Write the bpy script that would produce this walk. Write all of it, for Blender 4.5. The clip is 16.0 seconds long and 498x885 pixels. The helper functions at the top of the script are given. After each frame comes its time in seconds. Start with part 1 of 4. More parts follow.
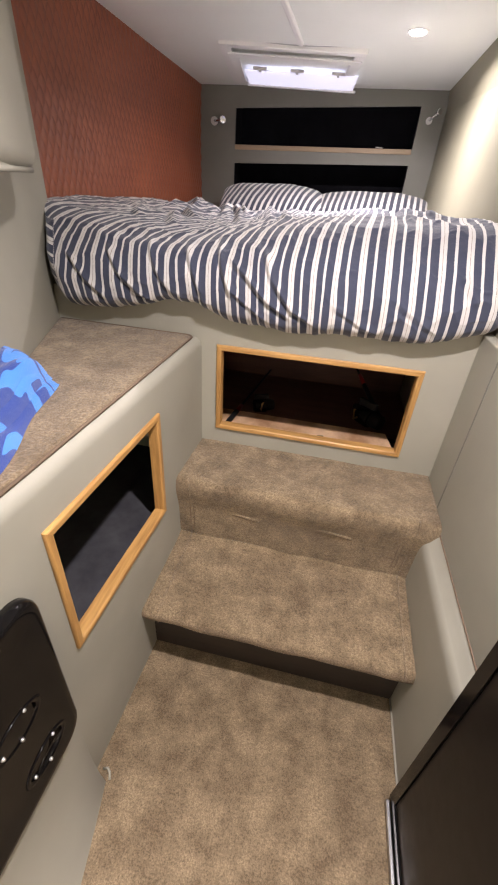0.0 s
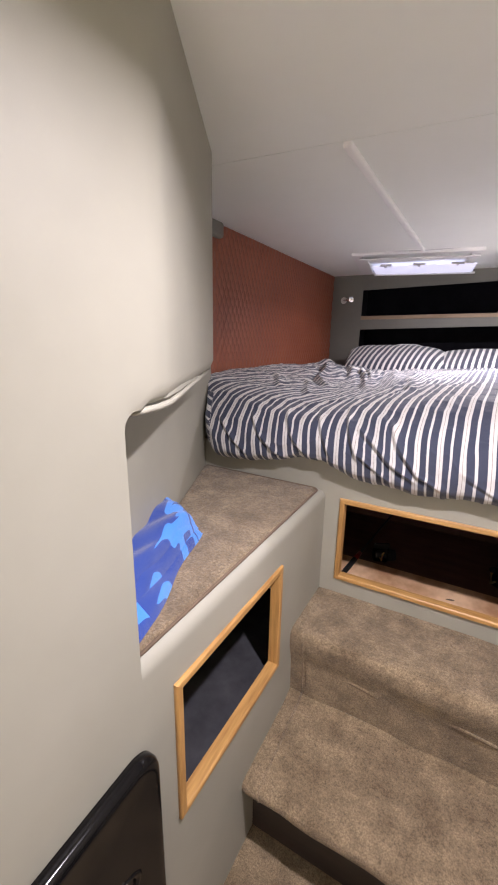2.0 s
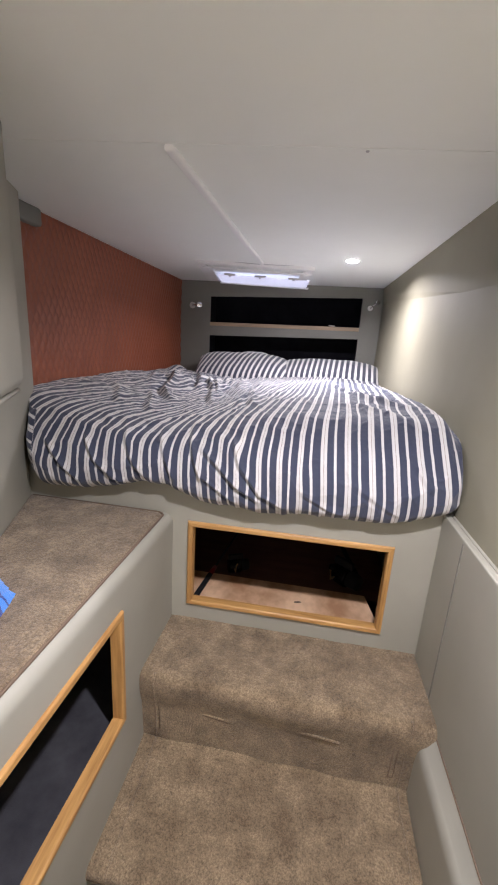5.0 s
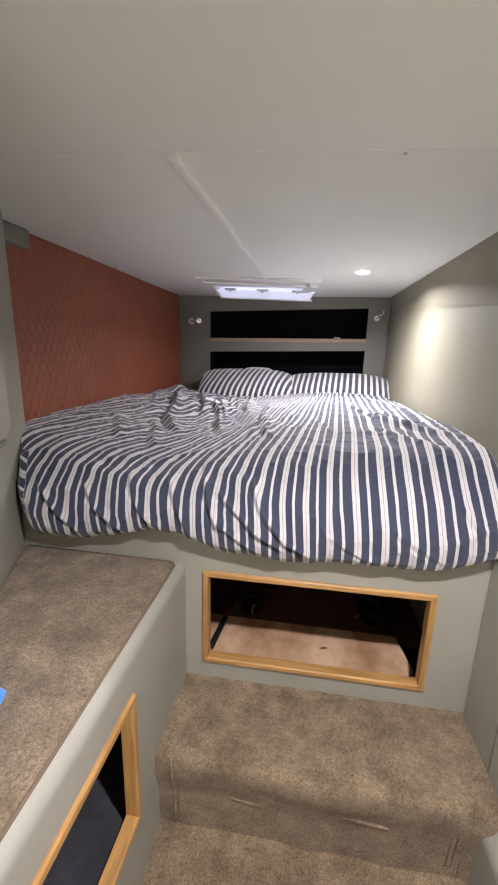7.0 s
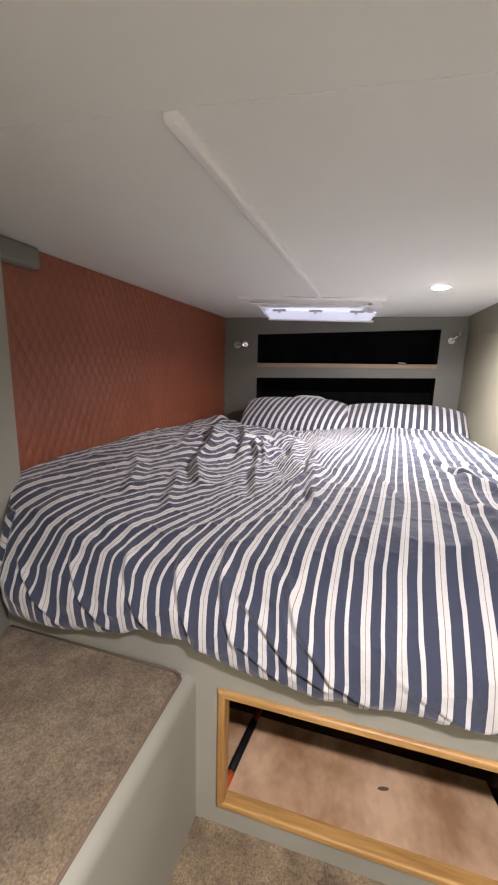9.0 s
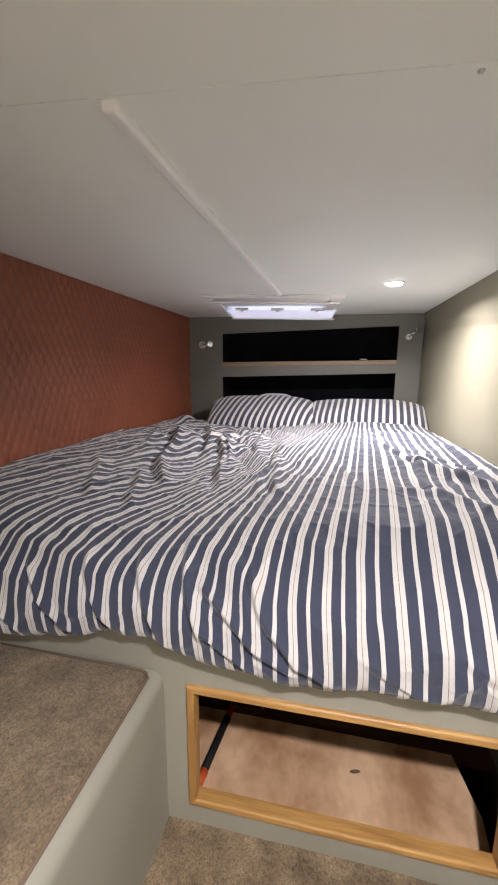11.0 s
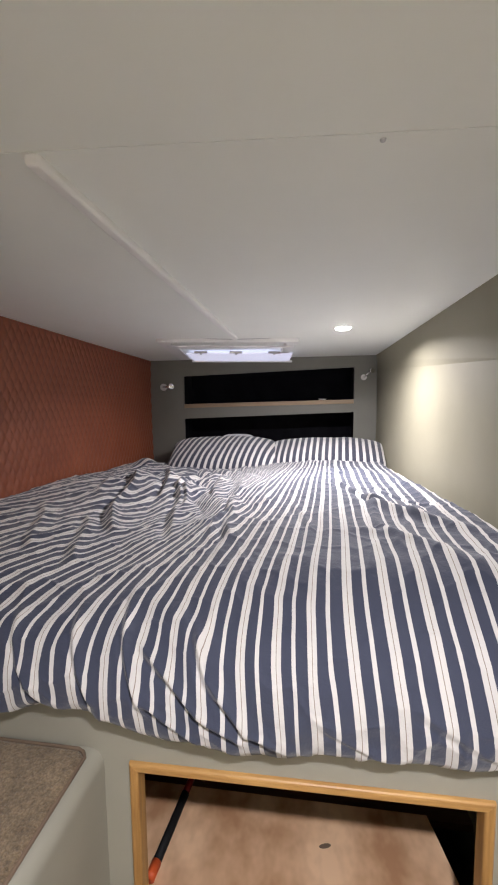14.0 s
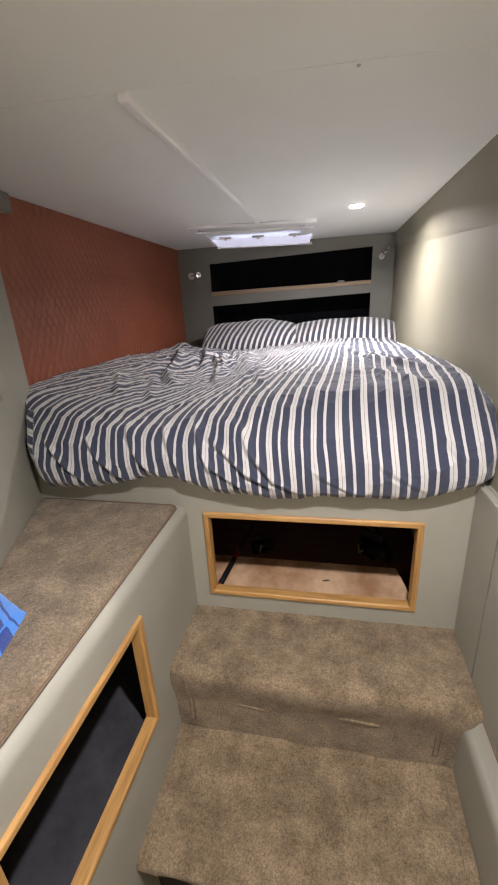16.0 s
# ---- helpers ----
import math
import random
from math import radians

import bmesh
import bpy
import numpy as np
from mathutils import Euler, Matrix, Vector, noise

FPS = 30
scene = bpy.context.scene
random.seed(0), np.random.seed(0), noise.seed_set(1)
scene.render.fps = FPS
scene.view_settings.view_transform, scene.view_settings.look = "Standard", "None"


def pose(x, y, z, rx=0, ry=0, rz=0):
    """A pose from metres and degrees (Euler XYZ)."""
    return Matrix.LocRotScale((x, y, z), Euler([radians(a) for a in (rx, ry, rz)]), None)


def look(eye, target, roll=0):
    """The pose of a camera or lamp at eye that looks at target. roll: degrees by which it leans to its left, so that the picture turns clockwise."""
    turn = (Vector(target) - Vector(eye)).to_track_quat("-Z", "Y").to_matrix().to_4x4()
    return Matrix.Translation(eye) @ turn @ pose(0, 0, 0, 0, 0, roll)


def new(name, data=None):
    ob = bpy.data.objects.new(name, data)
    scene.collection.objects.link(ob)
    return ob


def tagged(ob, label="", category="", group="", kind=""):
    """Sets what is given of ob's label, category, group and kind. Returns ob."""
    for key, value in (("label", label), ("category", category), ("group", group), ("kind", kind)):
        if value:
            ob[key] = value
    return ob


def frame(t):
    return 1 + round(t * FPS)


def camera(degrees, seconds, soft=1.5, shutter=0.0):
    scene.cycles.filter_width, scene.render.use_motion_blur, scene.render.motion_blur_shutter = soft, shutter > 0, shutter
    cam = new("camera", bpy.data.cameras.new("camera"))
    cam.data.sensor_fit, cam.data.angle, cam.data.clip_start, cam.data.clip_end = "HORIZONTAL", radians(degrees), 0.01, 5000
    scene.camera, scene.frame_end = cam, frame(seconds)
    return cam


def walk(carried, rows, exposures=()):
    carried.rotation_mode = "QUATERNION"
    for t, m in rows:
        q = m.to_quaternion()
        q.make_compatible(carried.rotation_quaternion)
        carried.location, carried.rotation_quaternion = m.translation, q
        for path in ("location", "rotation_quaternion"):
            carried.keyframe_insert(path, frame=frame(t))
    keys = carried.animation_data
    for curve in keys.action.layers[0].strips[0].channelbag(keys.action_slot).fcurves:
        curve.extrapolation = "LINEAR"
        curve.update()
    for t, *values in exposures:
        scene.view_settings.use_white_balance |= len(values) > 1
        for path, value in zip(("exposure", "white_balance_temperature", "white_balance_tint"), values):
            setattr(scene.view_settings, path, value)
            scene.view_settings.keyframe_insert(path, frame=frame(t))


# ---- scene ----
cam = camera(65.1, 16.0, soft=2.0)
PATH = [
    (0, (0.019, 0.722, 1.312), (-0.282, 2.385, 0.243), 4.0),
    (0.5, (0.014, 0.73, 1.347), (-0.402, 2.473, 0.458), 4.0),
    (1, (0.005, 0.729, 1.376), (-0.522, 2.514, 0.644), 4.0),
    (1.5, (-0.004, 0.699, 1.396), (-0.692, 2.473, 0.781), 3.4),
    (2, (-0.008, 0.677, 1.427), (-0.933, 2.37, 0.899), 1.0),
    (2.5, (-0.008, 0.659, 1.444), (-1.029, 2.32, 0.996), 0.8),
    (3, (-0.005, 0.648, 1.451), (-1.001, 2.334, 1.043), 1.0),
    (3.5, (-0.014, 0.674, 1.461), (-0.85, 2.39, 0.864), 1.6),
    (4, (-0.004, 0.717, 1.469), (-0.377, 2.602, 0.912), 5.1),
    (4.2, (0.022, 0.731, 1.468), (-0.264, 2.634, 0.921), 4.8),
    (6.3, (-0.037, 0.873, 1.523), (-0.313, 2.8, 1.062), 2.0),
    (6.5, (-0.054, 0.879, 1.528), (-0.283, 2.81, 1.061), 2.5),
    (7, (-0.062, 0.928, 1.528), (-0.329, 2.852, 1.052), 1.6),
    (7.5, (-0.052, 1.091, 1.557), (-0.433, 2.999, 1.091), 0.1),
    (8, (-0.051, 1.196, 1.566), (-0.436, 3.11, 1.131), 2.4),
    (8.5, (-0.074, 1.234, 1.579), (-0.553, 3.129, 1.158), 2.2),
    (8.7, (-0.08, 1.235, 1.578), (-0.616, 3.119, 1.173), 1.6),
    (10.8, (-0.058, 1.232, 1.561), (-0.508, 3.145, 1.192), 0.3),
    (11, (-0.052, 1.233, 1.558), (-0.45, 3.155, 1.175), 0.4),
    (11.5, (-0.024, 1.233, 1.529), (-0.351, 3.143, 1.036), -0.7),
    (12, (0.002, 1.247, 1.499), (-0.206, 3.151, 0.922), -1.2),
    (12.5, (0.011, 1.256, 1.518), (-0.125, 3.196, 1.051), -1.2),
    (13, (0.001, 1.273, 1.534), (-0.144, 3.239, 1.193), 0.5),
    (13.5, (-0.012, 1.267, 1.556), (-0.253, 3.24, 1.334), -0.2),
    (14, (-0.005, 1.259, 1.563), (-0.262, 3.234, 1.38), -0.6),
    (14.5, (0.002, 1.242, 1.551), (-0.268, 3.206, 1.292), -0.3),
    (15, (0.014, 1.174, 1.502), (-0.25, 3.098, 1.022), -0.2),
    (15.5, (0.0, 1.034, 1.483), (-0.299, 2.92, 0.889), 1.0),
    (16, (0.043, 0.892, 1.5), (-0.335, 2.736, 0.826), -3.1),
]
walk(cam, [(t, look(eye, target, roll)) for t, eye, target, roll in PATH], [
    (0, 0.42, 6650, 13), (2.5, 0.24, 6220, 17), (3.5, 0.24, 6150, 16), (4, 0.14, 6100, 15), (7, 0.09, 6200, 11), (9, 0.10, 6400, 11), (12, 0.02, 6500, 9), (14, -0.04, 6350, 9), (16, 0.0, 6450, 9)])

# ---- world and lights ----
world = bpy.data.worlds.new("world")
scene.world = world
world.use_nodes = True
world.node_tree.nodes["Background"].inputs[0].default_value = (0.5, 0.52, 0.6, 1)
world.node_tree.nodes["Background"].inputs[1].default_value = 0.05

CEIL = 1.875
# The last lamp is an unseen fill, added to brighten the ceiling by bounce.
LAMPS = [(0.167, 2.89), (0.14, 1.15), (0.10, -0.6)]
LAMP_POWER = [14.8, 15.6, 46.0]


def downlight_lamp(x, y, power, spread):
    data = bpy.data.lights.new("downlight_lamp", "AREA")
    data.shape, data.size, data.energy, data.spread = "DISK", 0.055, power, radians(spread)
    data.color = (1.0, 0.93, 0.955)
    new("downlight_lamp", data).matrix_world = pose(x, y, CEIL - 0.0095)


downlight_lamp(*LAMPS[0], LAMP_POWER[0], 158)
downlight_lamp(*LAMPS[1], LAMP_POWER[1], 152)
# added fill aft, kept narrow so that only its bounce arrives
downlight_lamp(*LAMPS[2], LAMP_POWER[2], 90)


# ---- materials ----
def nodes_of(name):
    m = bpy.data.materials.new(name)
    m.use_nodes = True
    t = m.node_tree
    return m, t, t.nodes["Principled BSDF"]


def add(t, kind, **values):
    n = t.nodes.new(kind)
    for k, v in values.items():
        n.inputs[k].default_value = v
    return n


def ramp_node(t, fac, stops):
    n = t.nodes.new("ShaderNodeValToRGB")
    e = n.color_ramp.elements
    while len(e) < len(stops):
        e.new(0.5)
    for el, (p, c) in zip(e, stops):
        el.position, el.color = p, (*c, 1)
    t.links.new(fac, n.inputs["Fac"])
    return n.outputs["Color"]


def coords(t, kind="Object", scale=(1, 1, 1)):
    c = t.nodes.new("ShaderNodeTexCoord")
    m = add(t, "ShaderNodeMapping", Scale=scale)
    t.links.new(c.outputs[kind], m.inputs["Vector"])
    return m.outputs["Vector"]


def noise_of(t, vec, scale, detail=4.0, rough=0.6):
    n = add(t, "ShaderNodeTexNoise", Scale=scale, Detail=detail, Roughness=rough)
    t.links.new(vec, n.inputs["Vector"])
    return n.outputs["Fac"]


def bump_of(t, height, strength, distance, b, normal=None):
    n = add(t, "ShaderNodeBump", Strength=strength, Distance=distance)
    t.links.new(height, n.inputs["Height"])
    if normal:
        t.links.new(normal, n.inputs["Normal"])
    t.links.new(n.outputs["Normal"], b.inputs["Normal"])
    return n.outputs["Normal"]


def mottled(name, dark, light, scale, rough=0.7, grain=300.0, grain_bump=0.15, grain_depth=0.001, spec=0.5, sheen=0.0, stretch=(1, 1, 1), low=0.3, high=0.7):
    """A surface with broad variation between two colours and a fine grain."""
    m, t, b = nodes_of(name)
    v = coords(t, "Object", stretch)
    col = ramp_node(t, noise_of(t, v, scale), [(low, dark), (high, light)])
    t.links.new(col, b.inputs["Base Color"])
    b.inputs["Roughness"].default_value = rough
    b.inputs["Specular IOR Level"].default_value = spec
    b.inputs["Sheen Weight"].default_value = sheen
    if grain:
        bump_of(t, noise_of(t, v, grain, 3.0), grain_bump, grain_depth, b)
    return m


def multiplied(t, a, b):
    m = add(t, "ShaderNodeMix")
    m.data_type, m.blend_type = "RGBA", "MULTIPLY"
    m.inputs["Factor"].default_value = 1.0
    t.links.new(a, m.inputs["A"])
    t.links.new(b, m.inputs["B"])
    return m.outputs["Result"]


def carpet_material(name, dark, light):
    """Cut pile: pale trodden patches with ragged edges, tufts leaning this way and that, and fine speckle."""
    m, t, b = nodes_of(name)
    v = coords(t)
    broad = noise_of(t, v, 13.0, 5.0, 0.64)
    slow = noise_of(t, v, 2.6, 3.0, 0.5)
    tufts = noise_of(t, v, 120.0, 4.0, 0.75)
    speck = noise_of(t, v, 260.0, 2.0, 0.7)
    mid = tuple((p + q) / 2 * 0.95 for p, q in zip(dark, light))
    col = ramp_node(t, broad, [(0.36, dark), (0.49, mid), (0.63, light)])
    col = multiplied(t, col, ramp_node(t, slow, [(0.3, (0.88, 0.87, 0.86)), (0.7, (1.08, 1.08, 1.07))]))
    col = multiplied(t, col, ramp_node(t, tufts, [(0.34, (0.68, 0.66, 0.64)), (0.52, (1.0, 1.0, 1.0)), (0.68, (1.14, 1.13, 1.12))]))
    col = multiplied(t, col, ramp_node(t, speck, [(0.36, (0.64, 0.63, 0.61)), (0.6, (1.10, 1.08, 1.08))]))
    t.links.new(col, b.inputs["Base Color"])
    b.inputs["Roughness"].default_value = 0.95
    b.inputs["Specular IOR Level"].default_value = 0.1
    b.inputs["Sheen Weight"].default_value = 0.2
    b.inputs["Sheen Roughness"].default_value = 0.6
    n = bump_of(t, tufts, 0.6, 0.007, b)
    bump_of(t, speck, 0.5, 0.003, b, n)
    return m


def wood_material(name, dark, light, axis):
    m, t, b = nodes_of(name)
    s = [26, 26, 26]
    s[axis] = 2.0
    v = coords(t, "Object", tuple(s))
    grain = noise_of(t, v, 3.0, 6.0, 0.6)
    t.links.new(ramp_node(t, grain, [(0.3, dark), (0.7, light)]), b.inputs["Base Color"])
    b.inputs["Roughness"].default_value = 0.42
    bump_of(t, grain, 0.12, 0.001, b)
    return m


def plain(name, colour, rough, metal=0.0):
    m, t, b = nodes_of(name)
    b.inputs["Base Color"].default_value = (*colour, 1)
    b.inputs["Roughness"].default_value = rough
    b.inputs["Metallic"].default_value = metal
    v = coords(t)
    n = noise_of(t, v, 35.0)
    r = add(t, "ShaderNodeMapRange")
    t.links.new(n, r.inputs["Value"])
    r.inputs["To Min"].default_value = max(0.02, rough - 0.06)
    r.inputs["To Max"].default_value = rough + 0.08
    t.links.new(r.outputs["Result"], b.inputs["Roughness"])
    return m


def striped_material(name, period, navy, white, line, bands=None):
    """Woven cotton: wide white stripes with a thin line inside, and narrow white stripes, on navy. The stripes run along the map's v."""
    m, t, b = nodes_of(name)
    uv = t.nodes.new("ShaderNodeTexCoord").outputs["UV"]
    sep = t.nodes.new("ShaderNodeSeparateXYZ")
    t.links.new(uv, sep.inputs["Vector"])
    mod = add(t, "ShaderNodeMath")
    mod.operation = "FLOORED_MODULO"
    mod.inputs[1].default_value = period
    t.links.new(sep.outputs["X"], mod.inputs[0])
    div = add(t, "ShaderNodeMath")
    div.operation = "DIVIDE"
    div.inputs[1].default_value = period
    t.links.new(mod.outputs[0], div.inputs[0])
    n = t.nodes.new("ShaderNodeValToRGB")
    n.color_ramp.interpolation = "CONSTANT"
    stops = [(0.0, navy), (0.15, white), (0.275, line), (0.295, white), (0.42, navy), (0.705, white), (0.82, navy)]
    stops = bands or stops
    e = n.color_ramp.elements
    while len(e) < len(stops):
        e.new(0.5)
    for el, (p, c) in zip(e, stops):
        el.position, el.color = p, (*c, 1)
    t.links.new(div.outputs[0], n.inputs["Fac"])
    v = coords(t)
    dirt = ramp_node(t, noise_of(t, v, 5.0, 5.0), [(0.3, (0.86, 0.86, 0.88)), (0.7, (1, 1, 1))])
    mx = add(t, "ShaderNodeMix")
    mx.data_type, mx.blend_type = "RGBA", "MULTIPLY"
    mx.inputs["Factor"].default_value = 1.0
    t.links.new(n.outputs["Color"], mx.inputs["A"])
    t.links.new(dirt, mx.inputs["B"])
    t.links.new(mx.outputs["Result"], b.inputs["Base Color"])
    b.inputs["Roughness"].default_value = 0.8
    b.inputs["Specular IOR Level"].default_value = 0.25
    b.inputs["Sheen Weight"].default_value = 0.3
    n1 = bump_of(t, noise_of(t, v, 30.0, 5.0), 0.5, 0.008, b)
    bump_of(t, noise_of(t, v, 700.0, 2.0), 0.2, 0.0006, b, n1)
    return m


VINYL = mottled("sage_vinyl", (0.312, 0.303, 0.248), (0.366, 0.355, 0.294), 2.5, 0.55, 520.0, 0.12, 0.0008)
VINYL_CREAM = mottled("cream_sage_vinyl", (0.245, 0.230, 0.166), (0.285, 0.267, 0.195), 2.5, 0.6, 520.0, 0.12, 0.0008)
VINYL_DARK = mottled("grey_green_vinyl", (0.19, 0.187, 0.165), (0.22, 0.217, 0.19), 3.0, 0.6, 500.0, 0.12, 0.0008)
CREAM = mottled("cream_vinyl", (0.72, 0.70, 0.65), (0.78, 0.76, 0.71), 2.0, 0.5, 480.0, 0.1, 0.0008)
HEADLINER = mottled("white_headliner", (0.86, 0.88, 0.84), (0.90, 0.92, 0.88), 2.0, 0.6, 400.0, 0.1, 0.0006)
TRIM_WHITE = mottled("white_trim", (0.88, 0.875, 0.86), (0.92, 0.915, 0.90), 6.0, 0.45, 0)
LEATHER = mottled("rust_brown_leather", (0.243, 0.070, 0.034), (0.298, 0.088, 0.042), 5.0, 0.5, 260.0, 0.15, 0.001)
CARPET = carpet_material("beige_carpet", (0.188, 0.138, 0.082), (0.335, 0.258, 0.160))
BINDING = plain("brown_binding", (0.17, 0.12, 0.082), 0.9)
CARPET_GREY = mottled("charcoal_carpet", (0.035, 0.035, 0.04), (0.06, 0.06, 0.066), 14.0, 0.95, 500.0, 0.5, 0.003, 0.1)
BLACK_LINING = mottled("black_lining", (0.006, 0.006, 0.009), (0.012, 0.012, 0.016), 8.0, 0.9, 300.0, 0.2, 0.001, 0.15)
OAK_X = wood_material("honey_oak_x", (0.33, 0.165, 0.05), (0.63, 0.37, 0.125), 0)
PALE_OAK = wood_material("pale_oak", (0.30, 0.215, 0.135), (0.40, 0.29, 0.19), 0)
OAK_Y = wood_material("honey_oak_y", (0.33, 0.165, 0.05), (0.63, 0.37, 0.125), 1)
OAK_Z = wood_material("honey_oak_z", (0.31, 0.155, 0.046), (0.58, 0.335, 0.112), 2)
PLY = mottled("pale_plywood", (0.50, 0.275, 0.145), (0.90, 0.61, 0.38), 4.5, 0.6, 60.0, 0.1, 0.001, stretch=(1.4, 1, 1), low=0.36, high=0.62)
LOCKER_WOOD = mottled("reddish_brown_locker_wood", (0.11, 0.052, 0.036), (0.17, 0.085, 0.058), 5.0, 0.5, 80.0, 0.1, 0.001, stretch=(1, 6, 6))
# Brown wood with the toe board's shade worked into its tone.
DARK_WOOD_SHADED = mottled("dark_brown_wood_shaded", (0.016, 0.011, 0.008), (0.032, 0.022, 0.016), 6.0, 0.5, 80.0, 0.1, 0.001, stretch=(1, 6, 6))
BLACK_GLOSS = plain("black_gloss_plastic", (0.006, 0.0055, 0.0055), 0.12)
BLACK_MATT = plain("black_rubber", (0.014, 0.014, 0.015), 0.6)
SMOKED = plain("dark_brown_panel", (0.012, 0.0095, 0.008), 0.32)
STEEL = plain("brushed_steel", (0.55, 0.55, 0.56), 0.3, 1.0)
CHROME = plain("chrome", (0.8, 0.8, 0.82), 0.12, 1.0)
ORANGE = plain("orange_foam", (0.75, 0.12, 0.03), 0.55)
RED = plain("red_metal", (0.3, 0.02, 0.02), 0.3, 0.4)
GOLD = plain("gold_metal", (0.7, 0.5, 0.2), 0.3, 1.0)
FROSTED = plain("frosted_plastic", (0.7, 0.68, 0.66), 0.3)
COTTON_WHITE = mottled("white_cotton", (0.66, 0.66, 0.68), (0.78, 0.78, 0.8), 8.0, 0.85, 300.0, 0.3, 0.001)
DUVET_CLOTH = striped_material("navy_striped_cotton", 0.0683, (0.050, 0.058, 0.093), (0.66, 0.645, 0.62), (0.27, 0.22, 0.18))
PILLOW_CLOTH = striped_material("navy_striped_pillow_cotton", 0.036, (0.060, 0.064, 0.090), (0.66, 0.645, 0.62), (0.5, 0.45, 0.4),
                                [(0.0, (0.052, 0.056, 0.082)), (0.56, (0.66, 0.645, 0.62))])


def glow(name, colour, strength):
    m, t, b = nodes_of(name)
    b.inputs["Base Color"].default_value = (*colour, 1)
    b.inputs["Emission Color"].default_value = (*colour, 1)
    b.inputs["Emission Strength"].default_value = strength
    return m


LAMP_GLASS = glow("lit_lamp_glass", (1.0, 0.94, 0.90), 50.0)
HATCH_PANE = glow("hatch_acrylic", (0.80, 0.80, 1.0), 0.6)


for dull in (BLACK_GLOSS, SMOKED, BLACK_MATT):
    dull.node_tree.nodes["Principled BSDF"].inputs["Specular IOR Level"].default_value = 0.18


# ---- mesh helpers ----
def part(name, bm, material, parent=None, label="", smooth=False):
    """Links a bmesh as one mesh object, under a thing or part if given."""
    me = bpy.data.meshes.new(name)
    bmesh.ops.recalc_face_normals(bm, faces=bm.faces)
    bm.to_mesh(me)
    bm.free()
    me.materials.append(material)
    if smooth:
        for p in me.polygons:
            p.use_smooth = True
    ob = new(name, me)
    if parent:
        ob.parent = parent
    if label:
        tagged(ob, label)
    return ob


def empty(name, label, category, group="", kind=""):
    return tagged(new(name), label, category, group, kind)


def box_bm(x0, x1, y0, y1, z0, z1, bevel=0.0, seg=3, bm=None):
    bm = bm or bmesh.new()
    m = Matrix.LocRotScale(((x0 + x1) / 2, (y0 + y1) / 2, (z0 + z1) / 2), None, (x1 - x0, y1 - y0, z1 - z0))
    vs = bmesh.ops.create_cube(bm, size=1, matrix=m)["verts"]
    if bevel:
        es = list({e for v in vs for e in v.link_edges})
        bmesh.ops.bevel(bm, geom=es, offset=bevel, segments=seg, profile=0.5, affect="EDGES")
    return bm


def cyl_bm(p, q, r, r2=None, seg=20, bm=None, bevel=0.0):
    bm = bm or bmesh.new()
    p, q = Vector(p), Vector(q)
    d = q - p
    m = Matrix.Translation((p + q) / 2) @ d.to_track_quat("Z", "Y").to_matrix().to_4x4()
    vs = bmesh.ops.create_cone(bm, cap_ends=True, segments=seg, radius1=r, radius2=r if r2 is None else r2, depth=d.length, matrix=m)["verts"]
    if bevel:
        es = [e for e in {e for v in vs for e in v.link_edges} if len(e.link_faces) == 2 and max(len(f.verts) for f in e.link_faces) > 4]
        bmesh.ops.bevel(bm, geom=es, offset=bevel, segments=2, profile=0.5, affect="EDGES")
    return bm


def slab_bm(us, vs, skip, w0, w1, place):
    """A wall of cells between the cuts us and vs, less those that skip(u, v) names; place(u, v, w) gives the point."""
    bm = bmesh.new()
    made = {}

    def vert(i, j, w):
        k = (i, j, w)
        if k not in made:
            made[k] = bm.verts.new(place(us[i], vs[j], w))
        return made[k]
    solid = {(i, j) for i in range(len(us) - 1) for j in range(len(vs) - 1) if not skip((us[i] + us[i + 1]) / 2, (vs[j] + vs[j + 1]) / 2)}
    for i, j in solid:
        a = [(i, j), (i + 1, j), (i + 1, j + 1), (i, j + 1)]
        bm.faces.new([vert(*c, w0) for c in a])
        bm.faces.new([vert(*c, w1) for c in reversed(a)])
        for (di, dj), (c, d) in zip(((0, -1), (1, 0), (0, 1), (-1, 0)), zip(a, a[1:] + a[:1])):
            if (i + di, j + dj) not in solid:
                bm.faces.new([vert(*c, w0), vert(*c, w1), vert(*d, w1), vert(*d, w0)])
    return bm


def prism_bm(plan, z0, z1, bm=None):
    bm = bm or bmesh.new()
    lo = [bm.verts.new((x, y, z0)) for x, y in plan]
    hi = [bm.verts.new((x, y, z1)) for x, y in plan]
    bm.faces.new(lo)
    bm.faces.new(hi)
    for i in range(len(plan)):
        j = (i + 1) % len(plan)
        bm.faces.new((lo[i], lo[j], hi[j], hi[i]))
    return bm


def sheet_bm(points):
    """A surface from a grid (rows of points)."""
    bm = bmesh.new()
    rows = [[bm.verts.new(p) for p in r] for r in points]
    for a, b in zip(rows, rows[1:]):
        for i in range(len(a) - 1):
            bm.faces.new((a[i], a[i + 1], b[i + 1], b[i]))
    return bm


def grid_mesh(name, pts, uv=None):
    """A mesh from a numpy grid of points (rows, columns, 3), with an optional map."""
    n, m = pts.shape[:2]
    idx = np.arange(n * m).reshape(n, m)
    faces = np.stack([idx[:-1, :-1], idx[:-1, 1:], idx[1:, 1:], idx[1:, :-1]], -1).reshape(-1, 4)
    me = bpy.data.meshes.new(name)
    me.from_pydata(pts.reshape(-1, 3).tolist(), [], faces.tolist())
    if uv is not None:
        lay = me.uv_layers.new(name="UVMap")
        lay.data.foreach_set("uv", uv.reshape(-1, 2)[faces.reshape(-1)].astype(np.float32).reshape(-1))
    for p in me.polygons:
        p.use_smooth = True
    return me


